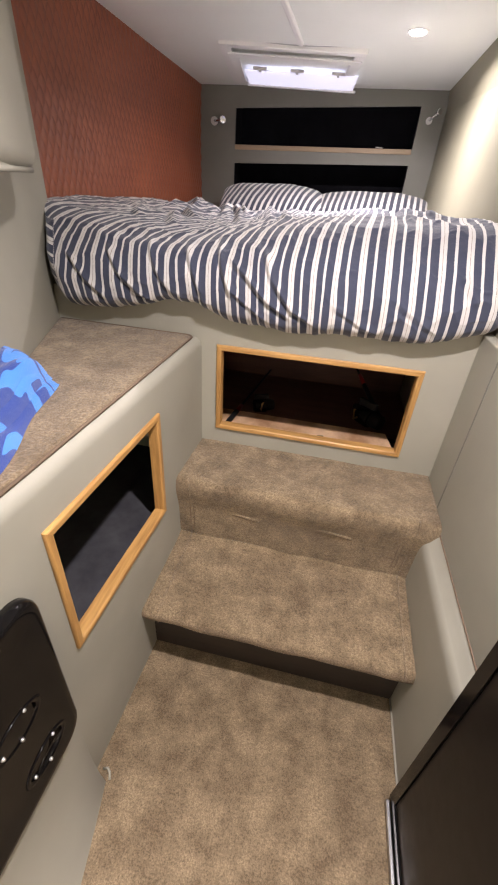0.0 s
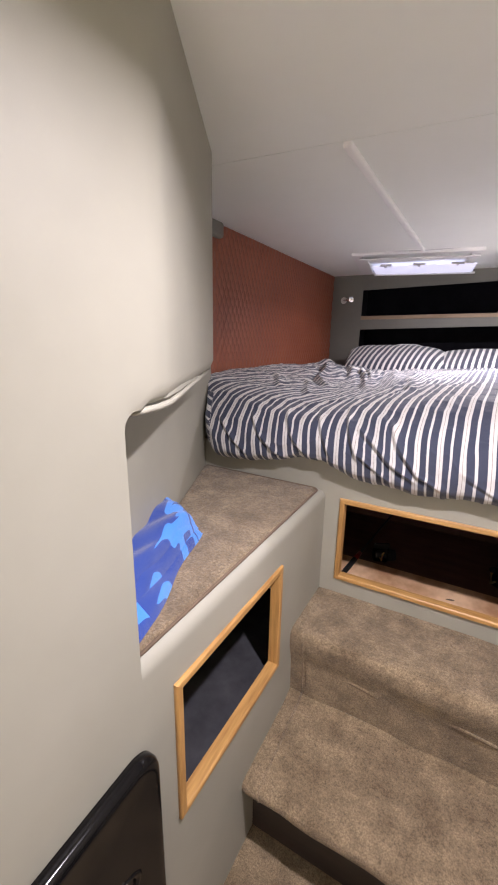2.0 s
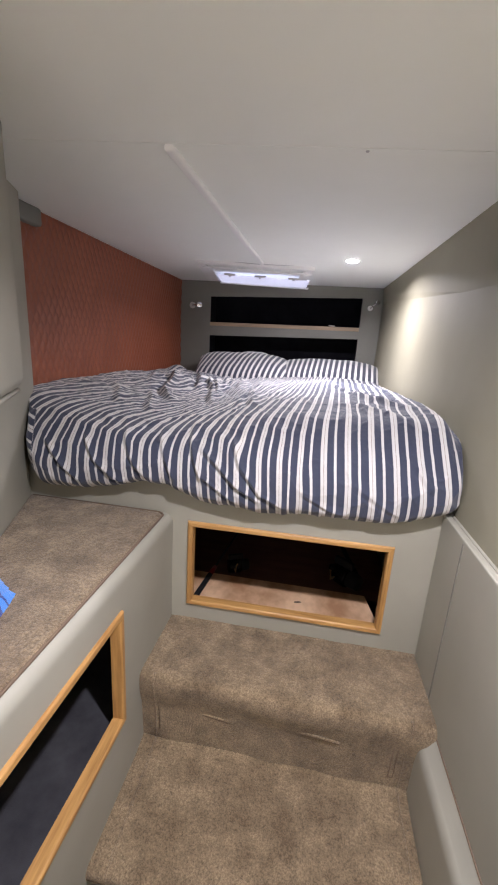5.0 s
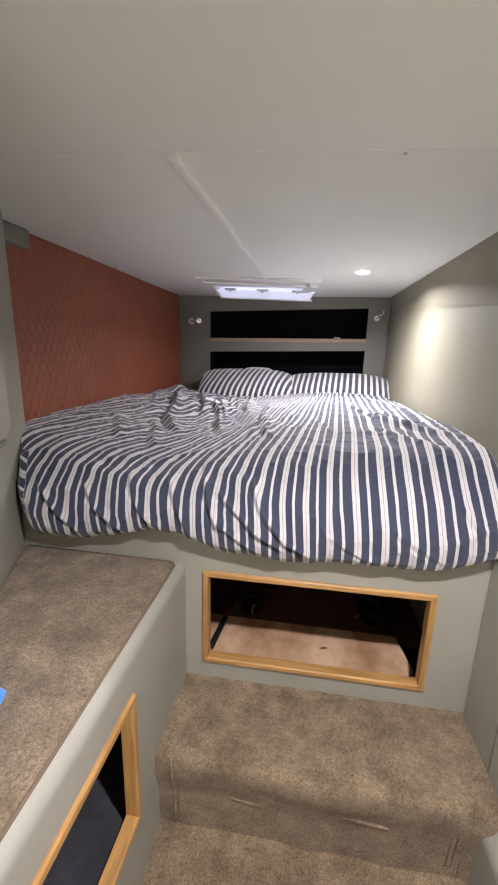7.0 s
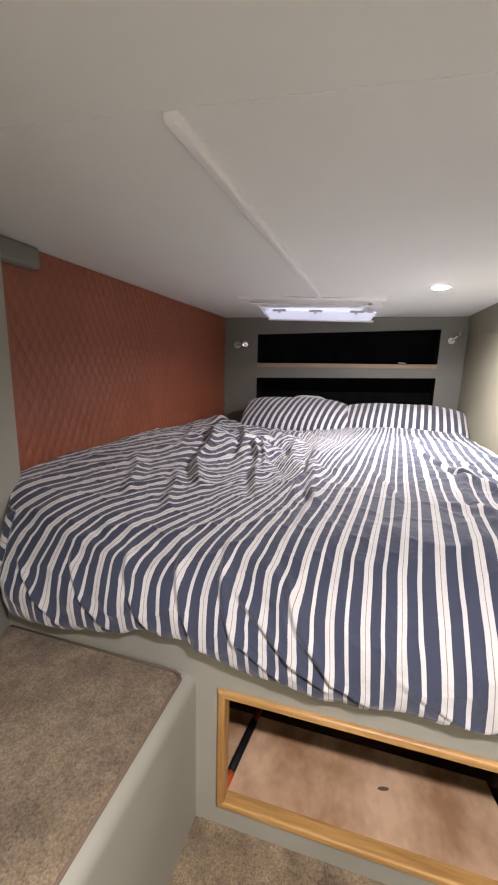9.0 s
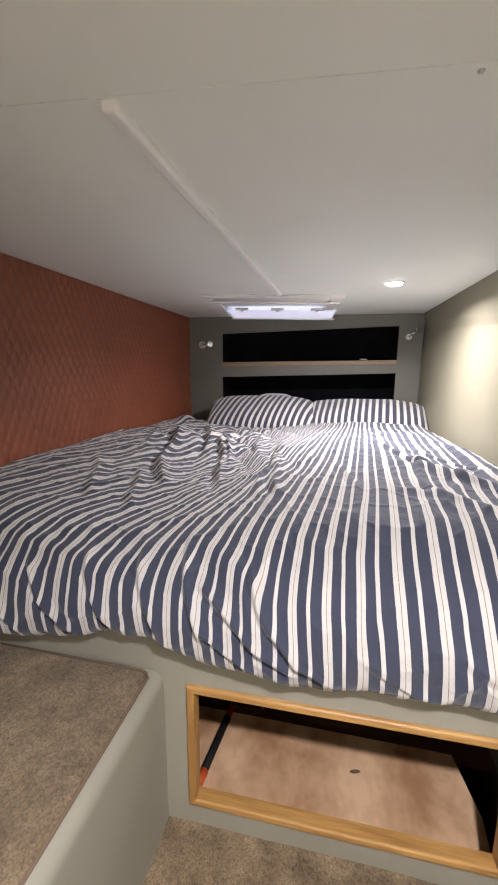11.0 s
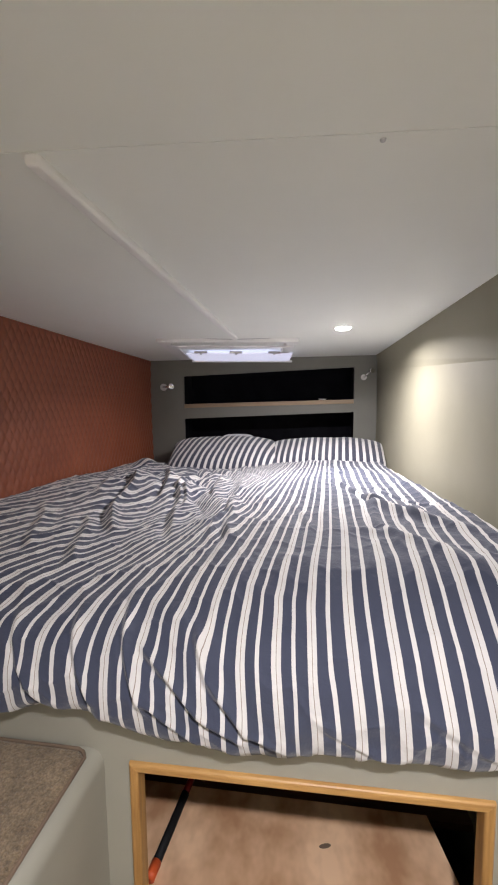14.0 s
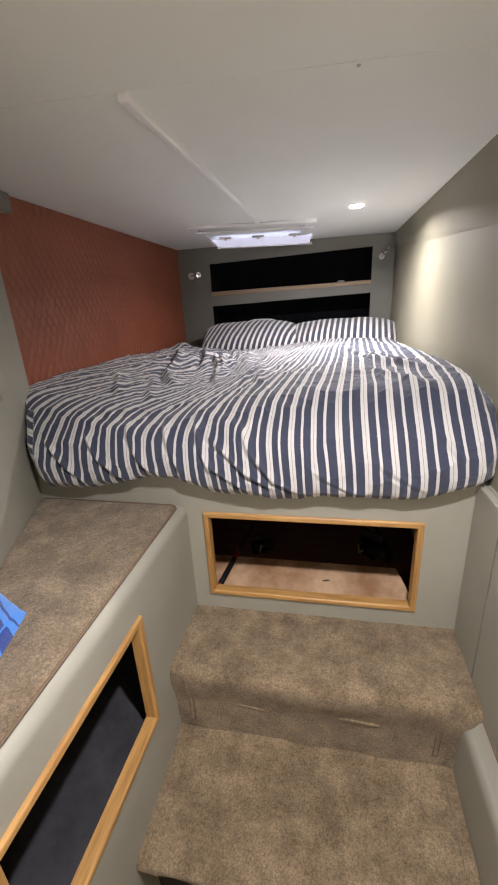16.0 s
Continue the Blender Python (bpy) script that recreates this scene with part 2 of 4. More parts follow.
def tube_bm(pts, r, seg=8, bm=None):
    bm = bm or bmesh.new()
    pts = [Vector(p) for p in pts]
    rings = []
    for i, p in enumerate(pts):
        d = (pts[min(i + 1, len(pts) - 1)] - pts[max(i - 1, 0)]).normalized()
        q = d.to_track_quat("Z", "Y")
        rings.append([bm.verts.new(p + q @ Vector((r * math.cos(a), r * math.sin(a), 0))) for a in (2 * math.pi * k / seg for k in range(seg))])
    for a, b in zip(rings, rings[1:]):
        for k in range(seg):
            bm.faces.new((a[k], a[(k + 1) % seg], b[(k + 1) % seg], b[k]))
    bm.faces.new(rings[0])
    bm.faces.new(rings[-1])
    return bm


def structure(ob, label, category):
    return tagged(ob, label, category, "", "structure")


# ---- the shell ----
SIDE = -0.39      # inner face of the bench and the port bulkhead
RIGHT = 0.435     # lower wall
UPPER = 0.475     # upper wall beside the bed
FRONT = 1.90      # front of the bed base
BACK = 3.80
QUILT = -1.0


def side(y):
    """Inner face of the bench side: it turns inwards a little towards the bed."""
    return SIDE + 0.021 * max(0.0, y - 1.05)


def diag(y):
    """The slanting wall behind the bench: its x at y."""
    return -0.647 - 0.423 * (y - 1.363)


structure(part("floor", box_bm(-1.1, 0.6, -1.0, 1.43, -0.03, 0.0), CARPET), "worn beige mottled carpet on the cabin floor", "floor")
structure(part("ground", box_bm(-1.3, 0.8, -1.2, 4.3, -0.06, -0.032), BLACK_LINING), "dark bilge board under the cabin", "floor")

# ceiling of two lining panels with a fine joint between them
bm = prism_bm([(-1.1, -1.0), (0.6, -1.0), (0.6, 1.7858), (-1.1, 1.6748)], CEIL - 0.0004, CEIL + 0.02)
prism_bm([(-1.1, 1.6755), (0.6, 1.7865), (0.6, 4.2), (-1.1, 4.2)], CEIL - 0.001, CEIL + 0.02, bm)
box_bm(-1.1, 0.6, -1.0, 4.2, CEIL + 0.021, CEIL + 0.04, bm=bm)
structure(part("ceiling", bm, HEADLINER), "off-white vinyl headliner panels on the cabin ceiling", "ceiling")
bm = box_bm(-0.0115, 0.0115, 0, 1.30, -0.014, 0.003, 0.0065, 4)
strip = structure(part("trim", bm, TRIM_WHITE), "thin white joint strip along the ceiling", "trim")
strip.matrix_world = pose(-0.332, 1.728, CEIL, 0, 0, -1.75)

# port bulkhead with the bench side, locker opening in it
SO = (1.107, 1.555, 0.483, 0.820)
wall = slab_bm([-1.0, 1.035, 1.05, SO[0] + 0.015, SO[1] - 0.015, FRONT], [0.0, SO[2] + 0.015, SO[3] - 0.015, 0.84, 1.327, CEIL],
               lambda y, z: (y > 1.035 and z > 0.84) or (SO[0] + 0.015 < y < SO[1] - 0.015 and SO[2] + 0.015 < z < SO[3] - 0.015),
               0.0, 0.02, lambda u, v, w: (side(u) - w, u, v))
structure(part("wall_port", wall, VINYL), "sage grey vinyl-lined bulkhead and bench side", "wall")
rows = []
for y, foot in ((-1.0, 0.09), (0.3, 0.09), (0.7, 0.085), (0.86, 0.075), (0.95, 0.056), (1.035, 0.036), (1.05, 0.001)):
    rows.append([(SIDE + 0.0005 + foot * (1 - k / 10) ** 2.2, y, 0.34 * k / 10) for k in range(11)])
bm = sheet_bm(rows)
structure(part("wall_port_plinth", bm, VINYL, smooth=True), "sage vinyl foot of the bulkhead, flaring outwards", "wall")
structure(part("wall_port_end", box_bm(-0.56, SIDE - 0.021, 1.005, 1.035, 0.6, 1.40), VINYL), "sage grey vinyl end of the bulkhead", "wall")

bm = bmesh.new()
arc = [(1.0352 + 0.026 * (1 - math.sin(a)), 1.327 - 0.026 * (1 - math.cos(a))) for a in (radians(10 * k) for k in range(10))]
rim_pts = [(1.0352, 1.327)] + arc
near, far = [[bm.verts.new((x, y, z)) for y, z in rim_pts] for x in (SIDE - 0.0002, SIDE - 0.0198)]
bm.faces.new(near)
bm.faces.new(far)
for a in range(len(rim_pts)):
    b = (a + 1) % len(rim_pts)
    bm.faces.new((near[a], near[b], far[b], far[a]))
structure(part("wall_port_corner", bm, VINYL), "rounded vinyl corner of the bulkhead opening", "wall")

# starboard wall: lower panel, its ledge and the upper wall
structure(part("wall_starboard_lower", box_bm(RIGHT, RIGHT + 0.02, -1.0, 1.898, 0.40, 1.03, 0.004, 2), VINYL), "sage grey vinyl lower side wall with a rounded top", "wall")
structure(part("wall_starboard_shelf", box_bm(RIGHT + 0.021, UPPER + 0.02, -1.0, 1.898, 1.0, 1.028), VINYL), "sage grey vinyl ledge on top of the side wall", "wall")
bm = bmesh.new()
for y, zc in ((-1.0, 1.56), (2.2, 1.665), (BACK + 0.3, 1.80)):
    for x, z in ((UPPER - 0.045, 0.0), (UPPER + 0.010, zc), (UPPER - 0.008, CEIL), (UPPER + 0.03, CEIL), (UPPER + 0.03, 0.0)):
        bm.verts.new((x, y, z))
bm.verts.ensure_lookup_table()
for k in (0, 5):
    for a in range(5):
        b = (a + 1) % 5
        bm.faces.new([bm.verts[k + a], bm.verts[k + b], bm.verts[k + 5 + b], bm.verts[k + 5 + a]])
bm.faces.new([bm.verts[a] for a in range(5)])
bm.faces.new([bm.verts[10 + a] for a in range(5)])
structure(part("wall_starboard_upper", bm, VINYL_CREAM), "sage vinyl upper side wall beside the bed", "wall")
prof = [(0.40, 0.0), (0.40, 0.3), (0.40, 0.42), (0.40, 0.435)] + [(0.40 + 0.026 * (1 - math.cos(a)), 0.44 + 0.040 * math.sin(a)) for a in (radians(8 * k) for k in range(1, 9))] + [(0.425, 0.495), (0.4345, 0.508)]
bm = sheet_bm([[(x, y, z) for x, z in prof] for y in (-1.0, 0.5, 1.2, 1.68)])
structure(part("wall_ledge", bm, VINYL, smooth=True), "pale vinyl padded ledge along the side wall", "ledge")
structure(part("trim", box_bm(RIGHT - 0.0018, RIGHT - 0.0004, 1.735, 1.740, 0.54, 1.02), VINYL_DARK), "thin seam on the side wall", "trim")

structure(part("trim", tube_bm([(0.4335, -1.0, 0.511), (0.4335, 0.4, 0.511), (0.4335, 1.66, 0.511)], 0.0022, 6), BINDING), "dark joint between ledge and side wall", "trim")
structure(part("trim", tube_bm([(0.398, 1.18, 0.004), (0.398, 1.30, 0.005), (0.398, 1.424, 0.004)], 0.003, 8), VINYL, smooth=True), "pale edging strip along the carpet", "trim")
structure(part("trim", tube_bm([(-0.372, 1.058, 0.002), (-0.360, 1.060, 0.010), (-0.350, 1.052, 0.012), (-0.345, 1.040, 0.004)], 0.0032, 8), VINYL, smooth=True), "short curled edging at the bulkhead foot", "trim")

# slanting wall behind the bench
plan = [(diag(1.0), 1.0), (diag(2.02), 2.02), (QUILT, 2.035), (QUILT - 0.12, 2.035), (QUILT - 0.12, 1.0)]
structure(part("wall_slanting", prism_bm(plan, 0.0, CEIL), VINYL), "sage grey vinyl slanting side wall over the bench", "wall")
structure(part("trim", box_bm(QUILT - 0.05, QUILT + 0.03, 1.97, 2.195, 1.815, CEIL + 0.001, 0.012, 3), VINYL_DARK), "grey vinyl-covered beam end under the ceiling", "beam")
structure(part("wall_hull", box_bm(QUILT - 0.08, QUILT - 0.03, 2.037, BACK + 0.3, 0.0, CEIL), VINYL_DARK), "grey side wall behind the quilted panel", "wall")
# Unseen closing wall, cream so that it throws lamp light back onto the ceiling.
structure(part("wall_aft_bounce", box_bm(-1.1, 0.6, -1.05, -1.0, 0.0, CEIL), CREAM), "unseen cream wall closing the cabin, added to bounce light", "wall")

# front of the bed base, locker opening in it
OP = (-0.32, 0.32, 0.598, 0.904)
wall = slab_bm([diag(FRONT) - 0.02, OP[0] + 0.015, OP[1] - 0.015, UPPER], [0.0, OP[2] + 0.015, OP[3] - 0.015, 1.03],
               lambda x, z: OP[0] + 0.015 < x < OP[1] - 0.015 and OP[2] + 0.015 < z < OP[3] - 0.015,
               0.0, 0.02, lambda u, v, w: (u, FRONT + w, v))
structure(part("wall_bed_front", wall, VINYL), "sage grey vinyl-covered front of the bed base", "wall")

# back wall with two long shelf openings
def tilt(x):
    return 0.035 * (x + 0.77) / 1.1


SHX = (-0.770, 0.335)
wall = slab_bm([QUILT, SHX[0], SHX[1], UPPER], [0.9, 1.20, 1.487, 1.568, 1.768, CEIL],
               lambda x, z: SHX[0] < x < SHX[1] and (1.20 < z < 1.487 or 1.568 < z < 1.768),
               0.0, 0.02, lambda u, v, w: (u, BACK + w, v + (tilt(u) if 1.1 < v < 1.8 else 0)))
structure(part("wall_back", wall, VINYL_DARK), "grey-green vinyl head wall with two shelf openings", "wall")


def liner_bm(x0, x1, y0, y1, z0, z1):
    """The inside of a recess that is open towards the front (y0)."""
    bm = bmesh.new()
    t = 0.01
    box_bm(x0 - t, x1 + t, y1, y1 + t, z0 - t, z1 + t, bm=bm)
    box_bm(x0 - t, x0, y0, y1 - 0.001, z0, z1, bm=bm)
    box_bm(x1, x1 + t, y0, y1 - 0.001, z0, z1, bm=bm)
    box_bm(x0 - t, x1 + t, y0, y1 - 0.001, z0 - t, z0 - 0.001, bm=bm)
    box_bm(x0 - t, x1 + t, y0, y1 - 0.001, z1 + 0.001, z1 + t, bm=bm)
    return bm


structure(part("shelf_recess", liner_bm(SHX[0] - 0.02, SHX[1] + 0.02, BACK + 0.021, BACK + 0.27, 1.557, 1.83), BLACK_LINING), "black-lined upper shelf recess in the head wall", "shelf")
structure(part("shelf_recess", liner_bm(SHX[0] - 0.02, SHX[1] + 0.02, BACK + 0.021, BACK + 0.27, 1.19, 1.535), BLACK_LINING), "black-lined lower shelf recess in the head wall", "shelf")
lip = box_bm(SHX[0] + 0.002, SHX[1] - 0.002, BACK - 0.004, BACK + 0.10, -0.016, 0.010, 0.003, 2)
shelf_lip = structure(part("trim", lip, PALE_OAK), "thin oak shelf edge in the head wall", "trim")
shelf_lip.matrix_world = Matrix.Translation((0, 0, 1.562)) @ Matrix(((1, 0, 0, 0), (0, 1, 0, 0), (0.0318, 0, 1, 0.0245), (0, 0, 0, 1)))

# bed base top
structure(part("bed_base_top", box_bm(QUILT - 0.02, UPPER - 0.001, FRONT + 0.021, BACK, 0.975, 1.0), DARK_WOOD_SHADED), "dark plywood bed base", "bed base")


# ---- quilted leather panel on the side wall ----
def quilted_panel():
    y = np.linspace(2.03, BACK - 0.001, 430)
    z = np.linspace(1.02, CEIL - 0.002, 200)
    Y, Z = np.meshgrid(y, z)
    a, b = 0.038, 0.070
    p = Y / a + Z / b
    q = Y / a - Z / b
    h = np.abs(np.sin(np.pi * p / 1)) ** 0.55 * np.abs(np.sin(np.pi * q / 1)) ** 0.55
    X = QUILT + 0.002 + 0.0048 * h + 0.003 * np.sin(5 * Y + 2) * np.sin(7 * Z)
    me = grid_mesh("quilted_panel", np.stack([X, Y, Z], -1))
    me.materials.append(LEATHER)
    thing = empty("wall_panel", "rust-brown diamond-quilted leather panel on the side wall", "wall panel", kind="structure")
    ob = new("upholstery", me)
    ob.parent = thing
    part("backing_board", box_bm(QUILT - 0.029, QUILT - 0.002, 2.037, BACK - 0.001, 1.0, CEIL - 0.001), DARK_WOOD_SHADED, thing)


quilted_panel()


# ---- overhead cabinet ----
def overhead_cabinet():
    thing = empty("overhead_cabinet", "pale sage vinyl-covered overhead cabinet above the carpeted bench", "cabinet")
    front = [(SIDE, 1.035), (SIDE, 1.07), (SIDE - 0.0004, 1.098), (SIDE - 0.0022, 1.114), (SIDE - 0.0062, 1.130), (SIDE - 0.013, 1.147), (-0.420, 1.178), (-0.450, 1.236), (-0.520, 1.373), (-0.600, 1.529), (-0.654, 1.635)]
    rows = []
    for z, inset in ((1.326, 0.035), (1.330, 0.018), (1.340, 0.006), (1.358, 0.0), (1.5, 0.0), (CEIL, 0.0)):
        row = []
        for i, (x, y) in enumerate(front):
            k = inset if i > 1 else 0.0
            row.append((x - k * 0.8, y - k * 0.2 if i < 10 else y - k, z))
        rows.append(row)
    bm = sheet_bm(rows)
    part("face", bm, VINYL, thing, smooth=True)
    part("body", prism_bm([(SIDE - 0.006, 1.03), (SIDE - 0.03, 1.16), (-0.458, 1.24), (-0.655, 1.60), (-0.665, 1.622), (diag(1.64), 1.64), (diag(1.08), 1.08), (-0.42, 1.052)], 1.3305, CEIL - 0.001), VINYL, thing)
    rim = [(SIDE - 0.012, 1.046, 1.322), (SIDE - 0.012, 1.085, 1.3215), (SIDE - 0.018, 1.120, 1.321), (-0.422, 1.165, 1.321), (-0.458, 1.235, 1.322), (-0.555, 1.42, 1.326), (-0.652, 1.612, 1.330)]
    part("bottom_trim", tube_bm(rim, 0.0052, 10), VINYL, thing, "pale vinyl piping", True)


overhead_cabinet()


# ---- the bench ----
def bench():
    thing = empty("bench", "sage vinyl bench with a beige carpeted top", "bench")
    r = 0.03
    prof = [(SIDE, 0.84), (SIDE, 0.86), (SIDE, 0.88)] + [(SIDE - r * (1 - math.cos(a)), 0.891 + r * math.sin(a)) for a in (radians(9 * k) for k in range(11))] + [(SIDE - 0.08, 0.9215)]
    bm = sheet_bm([[(x + side(y) - SIDE, y, z) for x, z in prof] for y in (1.035, 1.3, 1.6, FRONT)])
    part("padded_edge", bm, VINYL, thing, "rounded sage vinyl edge", True)
    plan = [(side(1.0) - 0.018, 1.036), (side(1.9) - 0.024, FRONT - 0.026), (side(1.9) - 0.042, FRONT - 0.012), (diag(FRONT), FRONT - 0.002), (diag(1.036), 1.036)]
    bm = prism_bm(plan, 0.896, 0.928)
    bmesh.ops.bevel(bm, geom=[e for e in bm.edges if all(v.co.z > 0.92 for v in e.verts)], offset=0.008, segments=3, profile=0.5, affect="EDGES")
    part("carpet_top", bm, CARPET, thing, "beige carpet")
    part("piping", tube_bm([(side(1.0) - 0.017, 1.036, 0.924), (side(1.9) - 0.023, FRONT - 0.026, 0.925), (side(1.9) - 0.032, FRONT - 0.015, 0.925), (side(1.9) - 0.044, FRONT - 0.010, 0.925), (diag(FRONT) + 0.01, FRONT - 0.003, 0.925)], 0.0035, 6), BINDING, thing, "brown bound carpet edge", True)


bench()


# ---- oak frames of the locker openings ----
def locker_frame(name, a0, a1, z0, z1, place, mats, label):
    """Four mitred oak rails round an opening; place(a, w, z): along, out of the wall, up."""
    thing = empty(name, label, "locker frame")
    w, t, back = 0.018, 0.009, -0.021
    o = [(a0, z0), (a1, z0), (a1, z1), (a0, z1)]
    i_ = [(a0 + w, z0 + w), (a1 - w, z0 + w), (a1 - w, z1 - w), (a0 + w, z1 - w)]
    for k, nm in enumerate(("bottom_rail", "side_rail", "top_rail", "side_rail")):
        j = (k + 1) % 4
        bm = bmesh.new()
        q = [o[k], o[j], i_[j], i_[k]]
        f = [bm.verts.new(place(a, t, z)) for a, z in q]
        b = [bm.verts.new(place(a, 0.0005 if n < 2 else back, z)) for n, (a, z) in enumerate(q)]
        bm.faces.new(f)
        bm.faces.new(b)
        for n in range(4):
            m = (n + 1) % 4
            bm.faces.new((f[n], f[m], b[m], b[n]))
        es = [e for e in bm.edges if all(v in f for v in e.verts) and {v for v in e.verts} in ({f[0], f[1]}, {f[2], f[3]})]
        bmesh.ops.bevel(bm, geom=es, offset=0.005, segments=3, profile=0.5, affect="EDGES")
        part(nm, bm, mats[k], thing)


locker_frame("locker_frame", *OP, lambda a, w, z: (a, FRONT - w, z), (OAK_X, OAK_Z, OAK_X, OAK_Z), "honey oak frame round the locker opening in the bed base")
locker_frame("locker_frame", *SO, lambda a, w, z: (side(a) + w, a, z), (OAK_Y, OAK_Z, OAK_Y, OAK_Z), "honey oak frame round the locker opening in the bench")

# locker insides
structure(part("locker_floor", prism_bm([(-0.9, FRONT + 0.021), (0.335, FRONT + 0.021), (0.352, 2.08), (0.325, 2.235), (-0.9, 2.245)], 0.47, 0.495), PLY), "pale plywood locker floor with knots and stains", "locker floor")
# Beyond the shadow line the floor's shade is put in as a darker board.
structure(part("locker_floor_shaded", box_bm(-0.97, UPPER - 0.001, 2.246, 2.749, 0.45, 0.47), LOCKER_WOOD), "back of the locker floor, its shade put in as dark reddish-brown wood", "locker floor")
# Batten added out of sight behind the wall top; no such part is known.
structure(part("locker_added_batten", box_bm(-0.9, UPPER - 0.001, FRONT + 0.022, FRONT + 0.05, 0.893, 0.974), LOCKER_WOOD), "unseen batten added inside the locker above the opening", "locker")
structure(part("locker_back", box_bm(-0.97, UPPER - 0.001, 2.75, 2.77, 0.0, 0.974), LOCKER_WOOD), "dark reddish-brown wooden back of the locker", "locker")
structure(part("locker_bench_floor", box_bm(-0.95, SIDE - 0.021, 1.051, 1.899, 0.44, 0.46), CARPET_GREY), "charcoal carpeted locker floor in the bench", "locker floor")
# A black board gives the bench locker the shade of its depth.
structure(part("locker_bench_shade", box_bm(-0.78, -0.76, 1.051, 1.60, 0.4605, 0.88), BLACK_LINING), "black board standing for the shade inside the bench locker", "locker")


# ---- steps ----
def swept_bm(profile, x0, x1, n, wobble):
    rows = []
    for i in range(n + 1):
        x = x0 + (x1 - x0) * i / n
        row = []
        for y, z in profile:
            d = noise.noise(Vector((x * 9, y * 9, z * 9))) * wobble
            row.append((x, y + d, z + d * 0.6))
        rows.append(row)
    return sheet_bm(rows)


def rounded(pts, r, n=5):
    """Rounds the inner corners of a polyline."""
    out = [pts[0]]
    for a, b, c in zip(pts, pts[1:], pts[2:]):
        a, b, c = Vector(a), Vector(b), Vector(c)
        u, v = (a - b), (c - b)
        k = min(r, u.length / 2.1, v.length / 2.1)
        p, q = b + u.normalized() * k, b + v.normalized() * k
        for i in range(n + 1):
            t = i / n
            out.append(tuple((1 - t) ** 2 * p + 2 * t * (1 - t) * b + t * t * q))
    return out + [pts[-1]]


def dense(pts, step):
    out = []
    for a, b in zip(pts, pts[1:]):
        n = max(1, int((Vector(b) - Vector(a)).length / step))
        out += [tuple(Vector(a).lerp(Vector(b), k / n)) for k in range(n)]
    return out + [pts[-1]]


def steps():
    thing = tagged(empty("steps", "two worn steps covered in mottled beige carpet", "steps"), kind="structure")
    upper = rounded([(FRONT, 0.540), (1.645, 0.536), (1.643, 0.485), (1.662, 0.42), (1.668, 0.288)], 0.028)
    lower = rounded([(1.668, 0.288), (1.63, 0.276), (1.357, 0.256), (1.357, 0.212), (1.415, 0.200)], 0.024)
    part("upper_tread", swept_bm(dense(upper, 0.02), SIDE + 0.001, RIGHT - 0.001, 40, 0.006), CARPET, thing, "", True)
    part("lower_tread", swept_bm(dense(lower, 0.02), SIDE + 0.001, 0.399, 40, 0.005), CARPET, thing, "", True)
    # toe board colour includes the shade cast by the tread nose
    part("riser", box_bm(SIDE + 0.001, 0.399, 1.425, 1.445, 0.0, 0.205), DARK_WOOD_SHADED, thing, "dark brown wooden toe board, deepened for the shade under the nosing")
    for x0, x1, z in ((-0.19, -0.10, 0.420), (0.08, 0.20, 0.424)):
        # The second, dark tube draws the shade beneath each ruck.
        for low, rad, stuff, words in ((0.0, 0.0034, CARPET, "small ruck in the carpet"), (-0.0055, 0.0020, BINDING, "dark line standing for the shade under the ruck")):
            part("crease", tube_bm([(x0 + (x1 - x0) * k / 8, 1.6635 - 0.004 * math.sin(math.pi * k / 8), z + low - 0.012 * k / 8 + 0.004 * math.sin(math.pi * k / 8)) for k in range(9)], rad, 8), stuff, thing, words, True)
    for x in (SIDE + 0.061, 0.348):
        ring = [(x - 0.006, 1.657, 0.443), (x + 0.006, 1.657, 0.443), (x + 0.006, 1.6655, 0.325), (x - 0.006, 1.6655, 0.325), (x - 0.006, 1.657, 0.443)]
        part("slit", tube_bm(ring, 0.0016, 6), BINDING, thing, "open dark carpet joint", True)
    for x in (-0.335, 0.372):
        line = [(x, y, z + 0.002) for y, z in dense(upper, 0.03)[8:]]
        part("seam", tube_bm(line, 0.003, 6), CARPET, thing, "", True)
        line = [(x, y, z + 0.002) for y, z in dense(lower, 0.03)]
        part("seam", tube_bm(line, 0.003, 6), CARPET, thing, "", True)


steps()


# ---- the bed ----
def waves(X, Y, seeds, scale, oct_=4):
    """Smooth noise in the plane, from summed sines."""
    rng = np.random.RandomState(seeds)
    out, amp = np.zeros_like(X), 1.0
    for o in range(oct_):
        for _ in range(4):
            a = rng.uniform(0, 2 * np.pi)
            k = scale * (1.8 ** o) * rng.uniform(0.7, 1.3)
            out += amp * np.sin(k * (X * np.cos(a) + Y * np.sin(a)) + rng.uniform(0, 6.28)) / 4
        amp *= 0.55
    return out


def smooth01(v):
    v = np.clip(v, 0, 1)
    return v * v * (3 - 2 * v)


def mattress():
    bm = prism_bm([(diag(1.92) + 0.03, 1.905), (0.42, 1.905), (0.455, 1.95), (0.46, 3.75), (-0.97, 3.75), (-0.97, 2.16)], 1.001, 1.19)
    bmesh.ops.bevel(bm, geom=list(bm.edges), offset=0.03, segments=3, profile=0.5, affect="EDGES")
    tagged(part("mattress", bm, BLACK_LINING), "thick dark mattress on the bed base", "mattress")


mattress()


